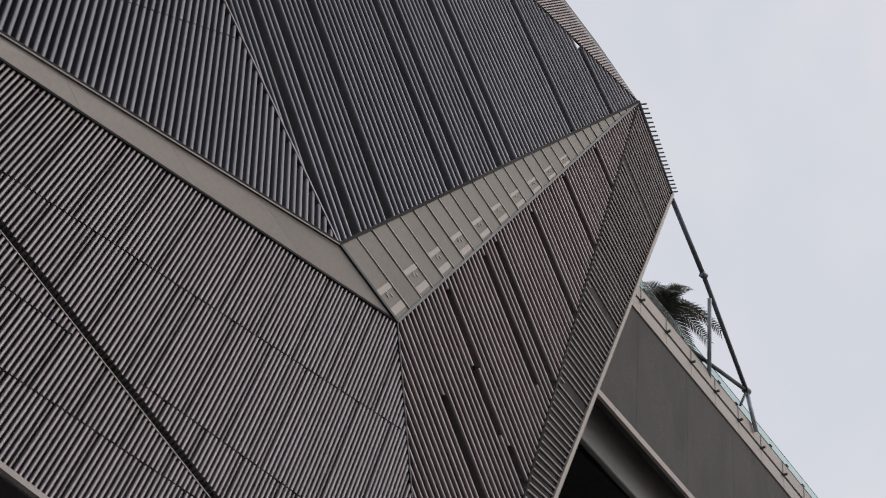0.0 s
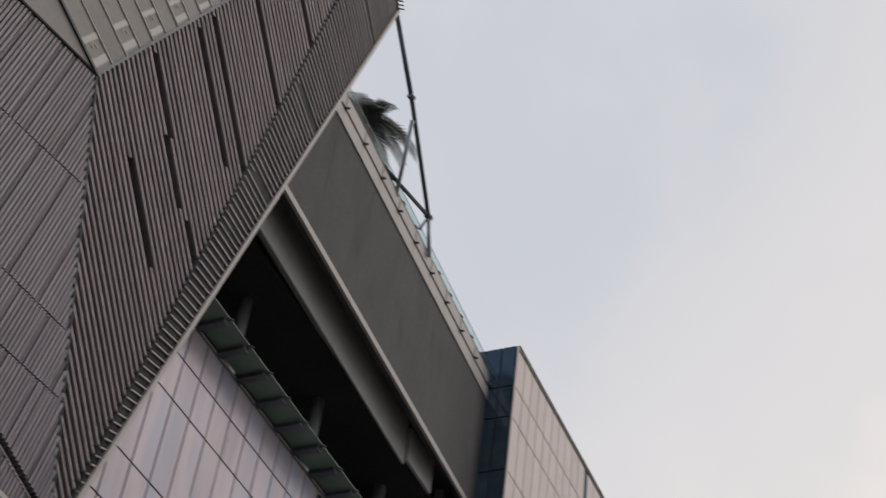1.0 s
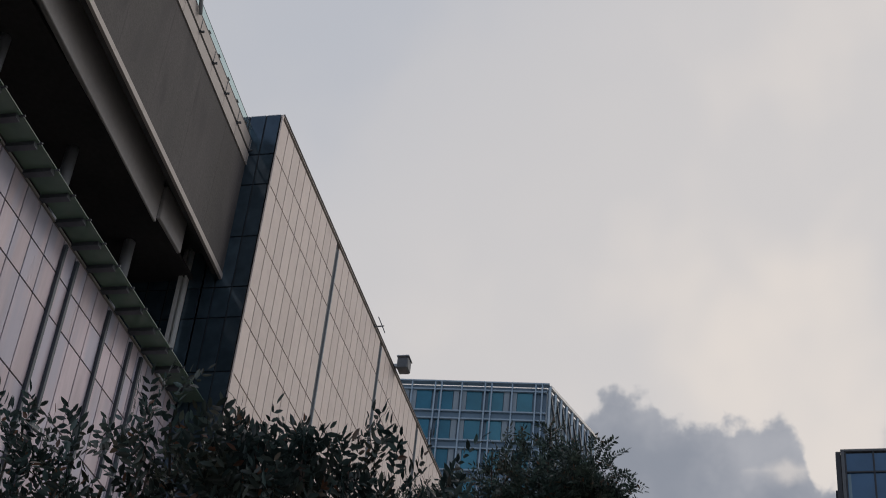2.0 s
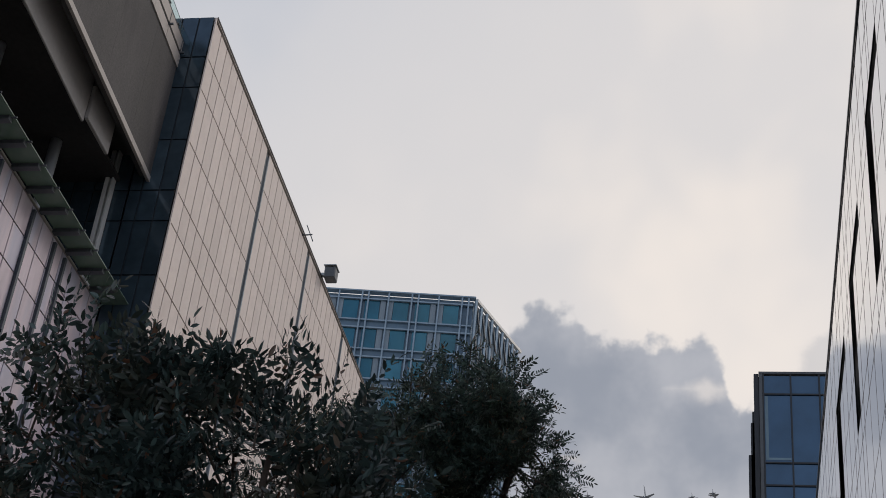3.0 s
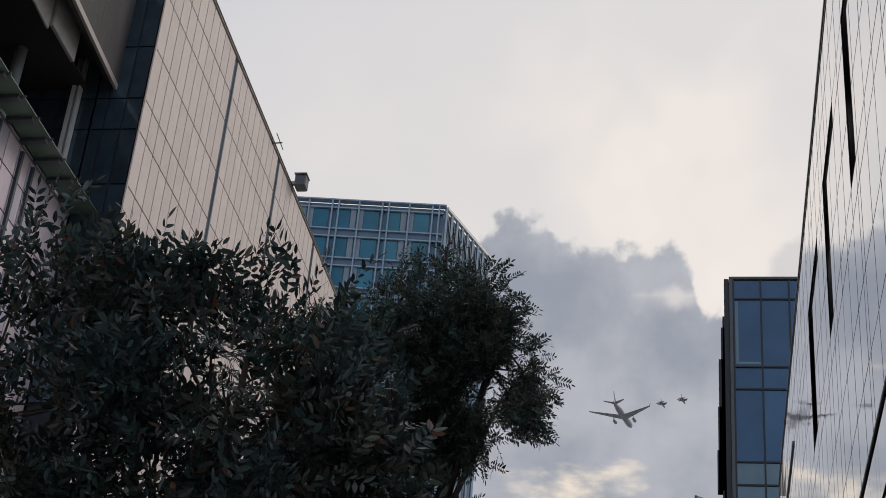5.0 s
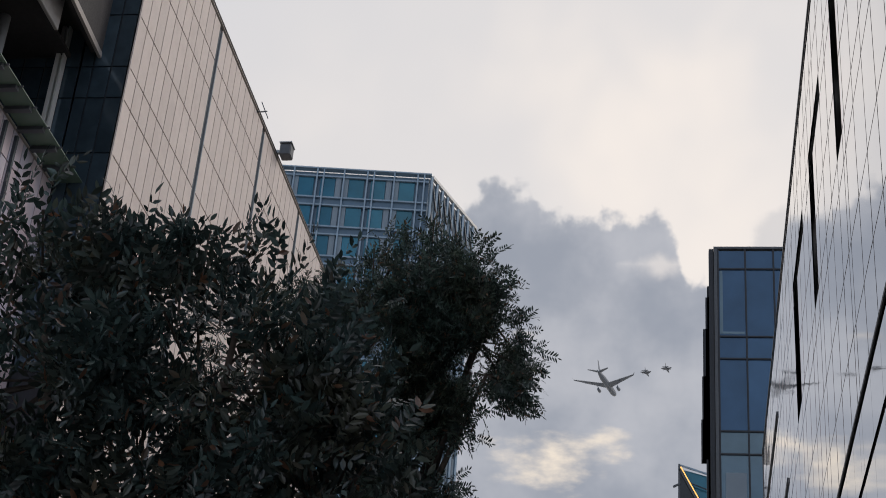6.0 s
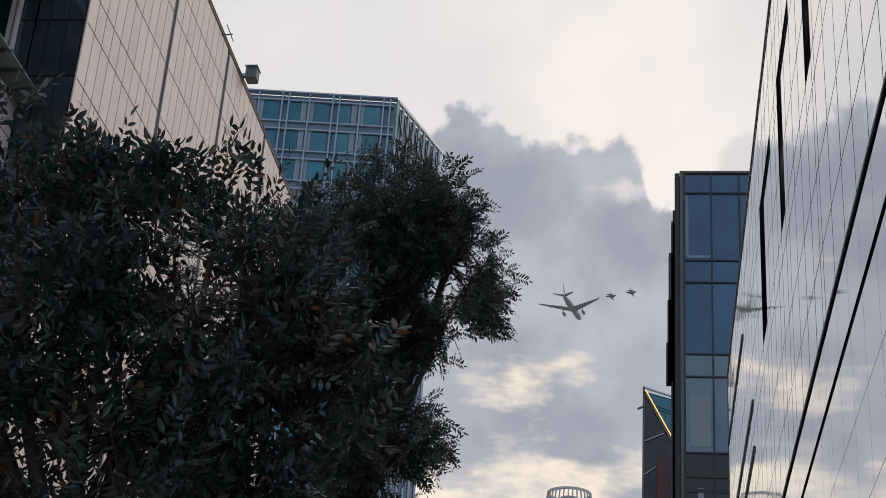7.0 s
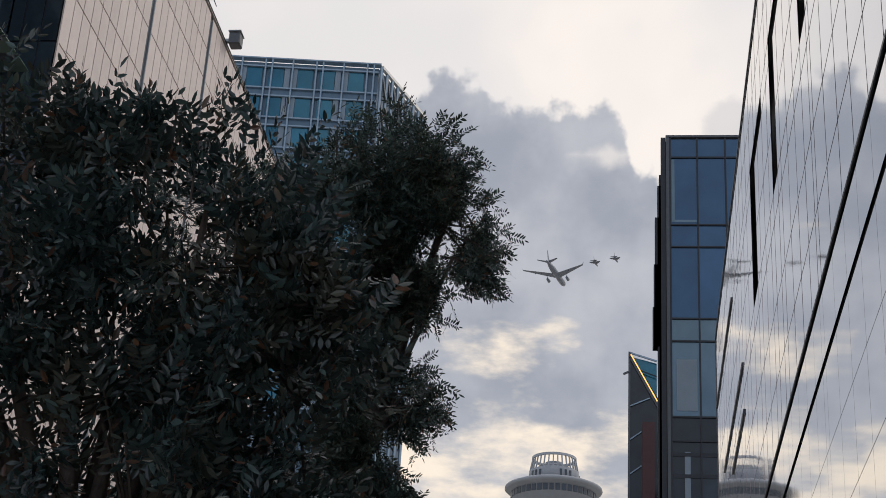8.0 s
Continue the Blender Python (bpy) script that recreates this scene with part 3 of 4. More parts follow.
        part("band_edge", box((-0.08, y + 0.008, 33.16), (0.03, y + 1.362, 33.40), m), TRIM, b, "pale lower edge of the grey band")
    part("cove_ceiling", box((-2.2, -14, 34.4), (-0.38, 13.4, 34.5), m), VOID, b, "cove between the beam and the band, coloured dark as shade")
    lengths = [-14.71 + 1.62 * i for i in range(18)] + [13.4]
    for y0, y1 in zip(lengths, lengths[1:]):
        part("cornice_panel", box((-0.4, y0 + 0.01, 38.52), (0.05, y1 - 0.01, 39.07), m), TRIM, b, "pale lower cornice")
        part("cornice_cap", box((-0.4, y0 + 0.01, 39.22), (0.05, y1 - 0.01, 39.76), m), TRIM, b, "pale upper cornice")
    for z0, z1 in ((39.08, 39.21), (39.77, 39.90)):
        part("gutter", box((-0.3, -14, z0), (0.02, 13.4, z1), m), JOINT, b, "dark gutter behind the cornice")
    for y in lengths[1:]:
        part("gutter_bracket", box((-0.05, y - 0.03, 39.11), (0.22, y + 0.03, 39.18), m), STEEL, b)
        part("gutter_bracket", box((-0.05, y - 0.02, 39.22), (0.065, y + 0.02, 39.76), m), STEEL, b)
    part("roof_slab", box((-27.2, 16, 38.1), (-20.4, 43.0, 38.45)), CONCRETE, b, "pale roof deck")
    # glass railing on top
    for i in range(22):
        y = -13.8 + 1.24 * i
        part("rail_pane", box((-0.06, y + 0.012, 39.92), (-0.045, y + 1.228, 40.41), m), RAIL_GLASS, b, "clear glass railing pane").visible_shadow = False
        part("rail_post", box((-0.11, y - 0.02, 39.88), (-0.07, y + 0.02, 40.12), m), STEEL, b, "short dark clamp post")
        part("rail_clamp", box((-0.11, y - 0.02, 40.10), (-0.03, y + 0.16, 40.13), m), STEEL, b)
    part("handrail", bar(m @ Vector((-0.05, -13.8, 40.42)), m @ Vector((-0.05, 13.3, 40.42)), 0.022, sides=8), PALE_STEEL, b, "slim handrail")
    # the roof band, its beam and ceiling stand a little nearer to the street than the panels below
    for child in b.children:
        if child.name.split(".")[0] in ("band_panel", "band_edge", "cornice_panel", "cornice_cap", "gutter", "gutter_bracket", "roof_slab", "rail_pane", "rail_post", "rail_clamp", "handrail", "ceiling_beam", "beam_end", "cove_ceiling", "terrace_ceiling", "column"):
            child.data.transform(NEARER)
    # return wall of blue glass at the far end of the terrace
    rows = [38.66, 36.76, 35.37, 33.06, 30.92, 29.67, 27.53, 25.2, 23.2, 21.9, 19.8]
    for y, xs, levels in ((40.42, [-18.05, -18.62, -19.25, -19.7], rows), (40.42, [-19.72, -20.25, -20.95, -21.7, -22.5, -23.4, -24.4, -25.7, -27], rows[3:])):
        part("return_wall", box((xs[-1], y, 10), (xs[0] - 0.05, y + 0.18, levels[0])), MULLION, b, "dark frame of the return wall")
        for x1, x0 in zip(xs, xs[1:]):
            for z1, z0 in zip(levels, levels[1:]):
                part("return_pane", box((x0 + 0.03, y - 0.05, z0 + 0.03), (x1 - 0.03, y, z1 - 0.03)), BLUE_GLASS, b, "blue-black glass pane")
    part("return_side", box((-19.72, 40.62, 10), (-19.66, 43.5, 38.6)), MULLION, b, "dark side of the corner")
    part("white_mullion", box((-20.52, 40.1, 26.6), (-20.38, 40.36, 33.05)), WHITE, b, "white upright mullion")
    part("white_mullion", box((-20.30, 40.1, 26.6), (-20.24, 40.36, 32.8)), WHITE, b, "white upright mullion")
    return b


def stone_block():
    b = thing("stone_clad_building", "tall building clad in narrow pale stone panels", "building", (-22, 55, 0))
    x = -18.0
    part("wall", box((-30, 40.62, 0), (x - 0.05, 69.4, 38.55)), JOINT, b, "dark wall behind the stone panels")
    slots = (48.29, 55.6, 62.85)
    columns = [40.42]
    for a, c in zip((40.42,) + slots, slots + (69.4,)):
        n = 10 if a < 41 else 9
        lo = a if a < 41 else a + 0.17
        hi = c - 0.17 if c < 69 else c
        columns += [lo + (hi - lo) * i / n for i in range(0 if a > 41 else 1, n + 1)]
    part("roof_coping", box((-30, 40.45, 38.56), (x + 0.04, 69.4, 38.68)), TRIM, b, "thin pale coping along the roof")
    part("coping_edge", box((x + 0.04, 40.43, 38.61), (x + 0.06, 69.4, 38.68)), JOINT, b, "dark coping edge")
    part("corner_strip", box((x - 0.02, 40.36, 10), (x + 0.03, 40.44, 38.6)), STONE, b, "pale corner strip")
    for y in slots:
        part("slot_liner", box((x - 0.06, y - 0.13, 8), (x - 0.03, y + 0.13, 38.3)), SLOT, b, "dark recessed slot")
        part("slot_edge", box((x - 0.03, y + 0.08, 8), (x + 0.03, y + 0.15, 38.3)), PALE_STEEL, b)
    rows = [38.50, 36.76, 35.37, 33.06, 30.92, 29.67, 27.53, 25.2, 23.2, 21.9, 19.8, 17.4, 15.3, 14.0, 11.8]
    wide = lambda y0, y1, z0, z1: any(y0 < s < y1 for s in slots)
    grid_pieces(b, "stone_panel", STONE, columns, rows, x, 0.05, 0.055, 300, skip=wide)
    for child in b.children:
        child.matrix_parent_inverse = Matrix.Translation((22, -55, 0))
    return b


# ---- mirror-glass building beside the camera ----
def mirror_block():
    b = thing("mirror_glass_building", "building sheathed in mirror glass with dark slots", "building", (8, 30, 0))
    turn = Matrix.Translation((1.7, 0, 0)) @ Matrix.Rotation(radians(-0.6), 4, "Z")
    part("body", box((0.20, -8, 0), (9, 37.4, 16.4), turn), JOINT, b, "dark body behind the glass")
    part("parapet", box((-0.02, -8, 16.52), (0.2, 37.45, 16.60), turn), STEEL, b, "thin dark parapet edge")
    part("far_corner", box((-0.015, 37.4, 0), (0.2, 37.45, 16.55), turn), STEEL, b, "dark far corner strip")
    rows = [16.52, 15.6, 14.68, 14.27, 13.1, 12.06, 11.62, 10.42, 9.40, 8.56, 8.40, 7.68, 7.58, 6.7, 5.8, 4.9]
    columns = [5.39 + 0.93 * i for i in range(34)] + [37.4]
    slots = [(15.90, 16.60), (19.85, 20.60), (23.75, 24.80)]
    cols = [c for c in columns if not any(a - 0.25 < c < d + 0.25 for a, d in slots)]
    cols = sorted(cols + [q for s in slots for q in s])

    def gone(y0, y1, z0, z1):
        z = (z0 + z1) / 2
        if z1 - z0 < 0.2:
            return True
        if any(a - 0.01 <= y0 and y1 <= d + 0.01 for a, d in slots) and 12.0 < z < 14.7:
            return True
        return 14.2 < z < 14.7 and any(a - 1.4 < (y0 + y1) / 2 < d for a, d in slots)

    grid_pieces(b, "mirror_pane", MIRROR, cols, rows, 0.0, -0.02, 0.009, 300, turn, 0.05, gone, "lower_glazing", 0.002)
    for y0, y1, z in ((30.6, 37.4, 14.72), (27.8, 34.5, 12.2), (27.7, 31.5, 11.25)):
        part("dark_groove", box((-0.024, y0, z - 0.05), (0.0, y1, z + 0.05), turn), STEEL, b, "dark horizontal groove")
    part("groove_rail", box((-0.02, -8, 8.46), (0.0, 37.4, 8.50), turn), STEEL, b, "slim rail in the groove")
    for child in b.children:
        child.matrix_parent_inverse = Matrix.Translation((-8, -30, 0))
    return b


# ---- navy glass tower and the dark building behind it ----
def glass_tower():
    b = thing("navy_glass_tower", "navy glass office tower with dark mullions", "building")
    y = 61.4
    part("body", box((1.5, y + 0.1, 0), (13, y + 14, 35.6)), JOINT, b, "dark tower body")
    xs = [1.74, 2.92, 4.14, 5.36, 6.58, 7.8]
    zs = [35.66, 34.71, 31.41, 30.36, 27.03, 26.01, 22.68, 21.65, 18.3, 17.3, 13.95, 12.9]
    for j, (z1, z0) in enumerate(zip(zs, zs[1:])):
        # middle rows: the brighter reflection is put into a paler glass colour
        glass = NAVY if j < 4 else LIT_GLASS if j < 6 else DARK_GLASS
        for x0, x1 in zip(xs, xs[1:]):
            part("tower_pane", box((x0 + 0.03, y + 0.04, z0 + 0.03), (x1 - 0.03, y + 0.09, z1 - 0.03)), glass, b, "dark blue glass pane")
    for x0 in xs:
        part("mullion", box((x0 - 0.035, y - 0.03, 8), (x0 + 0.035, y + 0.1, 35.7)), MULLION, b)
    for z0 in zs[1:]:
        part("transom", box((1.6, y - 0.02, z0 - 0.035), (8, y + 0.1, z0 + 0.035)), MULLION, b)
    part("corner_column", box((1.56, y - 0.05, 8), (1.70, y + 0.2, 35.75)), STEEL, b, "grey corner column")
    part("dark_column", box((1.34, y + 0.02, 8), (1.54, y + 0.5, 35.72)), MULLION, b, "dark upright at the corner")
    part("roof_edge", box((1.55, y - 0.06, 35.70), (13, y + 0.3, 35.80)), STEEL, b, "dark roof edge")
    for x0, top, low in ((1.26, 34.05, 8), (1.19, 33.5, 8), (1.08, 31.95, 26.4), (1.03, 29.7, 25.9), (0.98, 27.7, 25.9)):
        part("side_fin", box((x0, y + 0.4, low), (1.36, y + 0.9, top)), MULLION, b, "dark side fin")
    for z0 in (21.0, 20.1, 16.9):
        part("inner_beam", box((1.80, y + 0.012, z0), (7.7, y + 0.03, z0 + 0.16)), MULLION, b, "dark floor beam behind the glass")
    # reflection of the inner frame, drawn as pale strips on the glass
    part("inner_frame", box((1.80, y + 0.03, 31.55), (1.93, y + 0.045, 34.62)), LIT_GLASS, b, "pale reflection of the inner frame, drawn on the glass")
    part("inner_frame", box((1.93, y + 0.03, 31.55), (2.86, y + 0.045, 31.66)), LIT_GLASS, b, "pale reflection of the inner frame, drawn on the glass")
    # a pale sheet drawn as the pane's reflection, and a white column behind the lower glass
    part("blind", box((1.95, y + 0.02, 22.95), (2.80, y + 0.05, 25.2)), CURTAIN, b, "pale reflection drawn as a sheet on the glass")
    part("inner_column", box((2.25, y + 0.02, 17.4), (2.48, y + 0.05, 21.2)), CURTAIN, b, "pale column behind the glass")
    return b


def dark_block():
    b = thing("dark_glass_building", "dark glass building with a slanted top and amber strip light", "building")
    y = 72.0
    part("body", box((0.12, y + 0.05, 0), (6, y + 10, 27.2)), JOINT, b, "dark building body")
    part("gable", slab([(0.06, y, 29.55), (0.06, y, 8), (1.6, y, 8), (1.6, y, 27.0)], 0.3, (0, -1, 0)), DARK_GLASS, b, "dark glass front with a slanted top")
    part("teal_roof_glass", slab([(0.12, y + 0.2, 29.45), (1.4, y + 0.2, 29.1), (1.4, y + 0.2, 27.2)], 0.2, (0, -1, 0)), TEAL, b, "teal glass behind the slope")
    part("slope_beam", bar((0.12, y - 0.02, 29.35), (1.5, y - 0.02, 26.75), 0.16), STEEL, b, "grey sloping beam")
    part("strip_light", bar((0.14, y - 0.08, 29.45), (1.42, y - 0.08, 27.05), 0.055), AMBER, b, "lit amber strip light")
    part("upper_frame", bar((0.08, y, 29.58), (1.4, y, 29.15), 0.08), PALE_BLUE, b)
    part("edge_column", box((0.02, y - 0.1, 8), (0.12, y + 0.1, 29.6)), STEEL, b)
    part("teal_bar", bar((0.5, y + 0.0, 28.7), (1.4, y + 0.0, 28.35), 0.05), MULLION, b)
    for z in (26.85, 25.15, 23.45, 21.75, 20.05):
        part("white_transom", bar((0.1, y - 0.06, z - 0.05), (1.05 if z > 26 else 0.66, y - 0.06, z + 0.37), 0.055), PALE_BLUE, b, "pale slanting transom")
    part("red_pier", box((0.70, y - 0.4, 8), (1.28, y - 0.1, 25.9)), RED, b, "dark red cladding pier")
    part("lamp_arm", bar((-0.22, y - 0.1, 28.42), (0.1, y - 0.1, 28.58), 0.09), STEEL, b, "small lamp on an arm")
    # stands further back than it was drawn: grown about the eye point
    b.scale, b.location = (1.34, 1.34, 1.34), (0.03, -0.04, -0.58)
    return b


# ---- blue office block far down the street ----
def blue_block():
    b = thing("blue_office_building", "blue glass office block with pale mullion frames", "building", (-42, 165, 0))
    corner, left = Vector((-30.0, 160.0, 0)), Vector((-0.9925, -0.122, 0))
    back = Vector((0.297, 0.955, 0))
    m = Matrix(((left.x, -left.y, 0, corner.x), (left.y, left.x, 0, corner.y), (0, 0, 1, 0), (0, 0, 0, 1)))
    top, storey, bay = 100.5, 4.02, 6.15
    foot = [corner, corner + left * 40, corner + left * 40 + back * 13, corner + back * 13]
    bm = bmesh.new()
    low, high = [bm.verts.new((p.x, p.y, 0)) for p in foot], [bm.verts.new((p.x, p.y, top - 0.4)) for p in foot]
    bm.faces.new(low[::-1])
    bm.faces.new(high)
    for i in range(4):
        bm.faces.new((low[i], low[(i + 1) % 4], high[(i + 1) % 4], high[i]))
    part("wall", bm, BLUE_PANEL, b, "blue-grey wall")
    # front: u runs along the facade, v stands out from it towards the street
    for s in range(11):
        z = top - 1.1 - s * storey
        for i in range(6):
            u = 1.35 + i * bay
            for a, c, d in ((0.35, 2.55, 1), (3.15, 5.35, -1)):
                part("window", box((u + a + (0.75 if d < 0 else 0.0), 0.05, z - 2.75), (u + c + (0.35 if d < 0 else -0.35), 0.16, z - 0.15), m), TEAL, b)
                e = u + (a if d < 0 else c - 0.30)
                part("pier_panel", box((e, 0.04, z - 2.85), (e + 0.65, 0.20, z - 0.05), m), CURTAIN, b)
        part("spandrel", box((0.2, 0.03, z - 3.95), (39, 0.14, z - 2.95), m), BLUE_PANEL, b)
        for dz in (0.0, -2.95):
            part("transom", box((0, 0.12, z + dz - 0.08), (39.5, 0.42, z + dz + 0.10), m), PALE_BLUE, b)
    for i in range(7):
        for off in (0.55, 1.35, 4.20):
            u = i * bay + off
            part("mullion", box((u - 0.09, 0.16, 40), (u + 0.09, 0.55, top), m), PALE_BLUE, b)
    part("roof_rail", box((-0.3, -0.3, top - 0.12), (40, 0.6, top + 0.05), m), PALE_BLUE, b, "pale roof edge")
    # side: open frame with slanting bars
    for i in range(9):
        p = corner + back * (i * 1.55) + Vector((0.35, -0.1, 0))
        part("side_post", bar((p.x, p.y, 50), (p.x, p.y, top - 0.3), 0.28), PALE_BLUE, b)
        if i < 8:
            q = corner + back * ((i + 1) * 1.55) + Vector((0.45, -0.1, 0))
            for s in range(4):
                z = top - 0.4 - s * storey
                part("side_brace", bar((p.x, p.y, z), (q.x, q.y, z - storey), 0.2), STEEL, b)
    e = corner + back * 13.2
    part("side_rail", bar((corner.x + 0.4, corner.y, top - 0.2), (e.x + 0.4, e.y, top - 0.2), 0.4), WHITE, b, "pale roof edge")
    for child in b.children:
        child.matrix_parent_inverse = Matrix.Translation((42, -165, 0))
    return b


# ---- round tower on the skyline ----
def round_tower():
    b = thing("round_tower", "round grey concrete tower with an open crown", "tower", (-14.0, 300, 0))
    at = Matrix.Translation((-14.0, 300, 0))
    bm = bmesh.new()
    lathe(bm, [(8.4, 0.7), (8.4, 88.65), (9.3, 88.85), (9.7, 89.2), (9.62, 89.6), (8.6, 90.05), (5.5, 90.3)], at, 40)
    part("shaft", bm, CONCRETE, b, "round grey tower shaft with a flared rim", True)
    bm = bmesh.new()
    lathe(bm, [(5.15, 90.2), (4.95, 92.9), (4.9, 93.0)], at, 36)
    part("drum", bm, CONCRETE, b, "tapered grey drum", True)
    bm = bmesh.new()
    lathe(bm, [(4.45, 95.45), (4.45, 95.95), (4.15, 95.95), (4.15, 95.45), (4.45, 95.45)], at, 36, False)
    part("crown_ring", bm, CONCRETE, b, "grey ring on top of the crown", True)
    bm = bmesh.new()
    lathe(bm, [(3.2, 93.0), (3.2, 93.9), (1.8, 94.4), (1.8, 94.9)], at, 20)
    part("plant_room", bm, CONCRETE, b, "low plant room inside the crown")
    for i in range(32):
        a = 2 * math.pi * i / 32
        c, s = math.cos(a), math.sin(a)
        part("crown_post", bar((-14 + 4.85 * c, 300 + 4.85 * s, 92.8), (-14 + 4.3 * c, 300 + 4.3 * s, 95.6), 0.22), CONCRETE, b)
    for i in range(44):
        a = 2 * math.pi * i / 44
        p = Matrix.Translation((-14, 300, 0)) @ Matrix.Rotation(a, 4, "Z")
        part("rim_window", box((8.35, -0.45, 87.1), (8.48, 0.45, 88.4), p), SLOT, b)
    for i in range(30):
        a = 2 * math.pi * i / 30
        if i % 6 < 3:
            p = Matrix.Translation((-14, 300, 0)) @ Matrix.Rotation(a, 4, "Z")
            part("drum_louvre", box((4.95, -0.22, 90.7), (5.12, 0.22, 92.4), p), SLOT, b)
    for child in b.children:
        child.matrix_parent_inverse = Matrix.Translation((14, -300, -0.7))
    return b


# ---- things on the roofs ----
def truss():
    b = thing("roof_truss", "dark steel strut truss tied to the roof terrace", "truss")
    tip, j1, j2 = Vector((-17.5, 26.95, 41.65)), NEARER @ Vector((-18.5, 30.43, 41.79)), NEARER @ Vector((-19.75, 35.2, 40.9))
    upper = part("strut", bar(tip, j1, 0.16, sides=10), STEEL, b, "", True)
    lower = part("strut", bar(j1, j2, 0.15, sides=10), STEEL, b, "", True)
    part("joint", bar(j1 - Vector((0.02, 0.1, 0)), j1 + Vector((0.02, 0.1, 0)), 0.22, sides=10), STEEL, upper)
    part("joint", bar(j2 - Vector((0, 0.12, 0.03)), j2 + Vector((0, 0.12, 0.03)), 0.24, sides=10), STEEL, lower)
    part("post", bar(NEARER @ Vector((-18.75, 31.2, 41.5)), NEARER @ Vector((-19.85, 32.85, 39.6)), 0.14, sides=10), PALE_STEEL, b, "grey steel post", True)
    part("post", bar(j2, NEARER @ Vector((-19.82, 35.85, 39.5)), 0.14, sides=10), PALE_STEEL, b, "grey steel post", True)
    part("brace", bar(NEARER @ Vector((-19.85, 31.3, 39.9)), j2, 0.14, sides=10), STEEL, b, "", True)
    part("brace", bar(NEARER @ Vector((-19.8, 34.8, 39.9)), j2, 0.09, sides=8), STEEL, b, "", True)
    return b


def palm():
    b = thing("palm", "green feathery palm on the roof terrace", "plant", (-21.2, 32.2, 38.4))
    rnd = random.Random(4)
    root = Vector((-21.2, 32.2, 38.4))
    crown = Vector((-21.2, 32.2, 43.2))
    bm = bmesh.new()
    lathe(bm, [(0.16, 38.4), (0.13, 40.5), (0.11, 43.05)], Matrix.Translation((-21.2, 32.2, 0)), 10)
    part("trunk", bm, BARK, b, "slim palm trunk", True)
    for i in range(16):
        a = 2 * math.pi * i / 16 + rnd.uniform(-0.15, 0.15)
        rise = rnd.uniform(0.2, 1.05)
        length = rnd.uniform(1.6, 2.3)
        bm = bmesh.new()
        last = crown.copy()
        for j in range(12):
            s = (j + 1) / 12
            p = crown + Vector((math.cos(a), math.sin(a), 0)) * length * s + Vector((0, 0, length * (rise * s - 1.05 * s * s)))
            add_bar(bm, last, p, 0.03 * (1.1 - s))
            side = Vector((-math.sin(a), math.cos(a), 0))
            for sign in (-1, 1):
                for q in (0.25, 0.75):
                    o = last.lerp(p, q)
                    e = o + (side * sign * 0.75 + (p - last).normalized() * 0.8 + Vector((0, 0, -0.35 * s))).normalized() * 0.62 * (1 - 0.6 * abs(s - 0.4))
                    w = (p - last).normalized() * 0.034
                    v = [bm.verts.new(t) for t in (o - w, o.lerp(e, 0.5) - w * 1.1 + Vector((0, 0, 0.015)), e, o.lerp(e, 0.5) + w * 1.1, o + w)]
                    bm.faces.new(v)
            last = p
        part("frond", bm, PALM, b)
    for child in b.children:
        child.matrix_parent_inverse = Matrix.Translation(-root)
    return b


def roof_bits():
    a = thing("roof_aerial", "small dark aerial on the roof edge", "aerial", (-18.1, 54.8, 38.68))
    part("mast", bar((-18.05, 54.3, 38.6), (-17.95, 54.3, 38.50), 0.04), STEEL, a)
    part("boom", bar((-18.36, 54.3, 38.47), (-17.55, 54.3, 38.52), 0.045), STEEL, a)
    part("element", bar((-18.51, 54.3, 39.05), (-18.07, 54.3, 38.16), 0.035), STEEL, a)
    part("element", bar((-17.86, 54.3, 39.01), (-17.48, 54.3, 38.16), 0.04), STEEL, a)
    c = thing("floodlight", "box floodlight on a short roof arm", "lamp", (-17.8, 58.0, 38.7))
    part("arm", box((-18.15, 57.9, 38.72), (-17.75, 58.1, 38.86)), PALE_STEEL, c, "grey arm")
    housing = part("housing", box((-17.82, 57.7, 38.5), (-17.3, 58.3, 39.1), bevel=0.05), STEEL, c, "dark boxy housing")
    part("visor", box((-17.84, 57.62, 39.1), (-17.26, 58.32, 39.14)), PALE_STEEL, housing, "pale visor")
    for o, at in ((a, (18.1, -54.8, -38.68)), (c, (17.8, -58.0, -38.7))):
        for child in o.children:
            child.matrix_parent_inverse = Matrix.Translation(at)


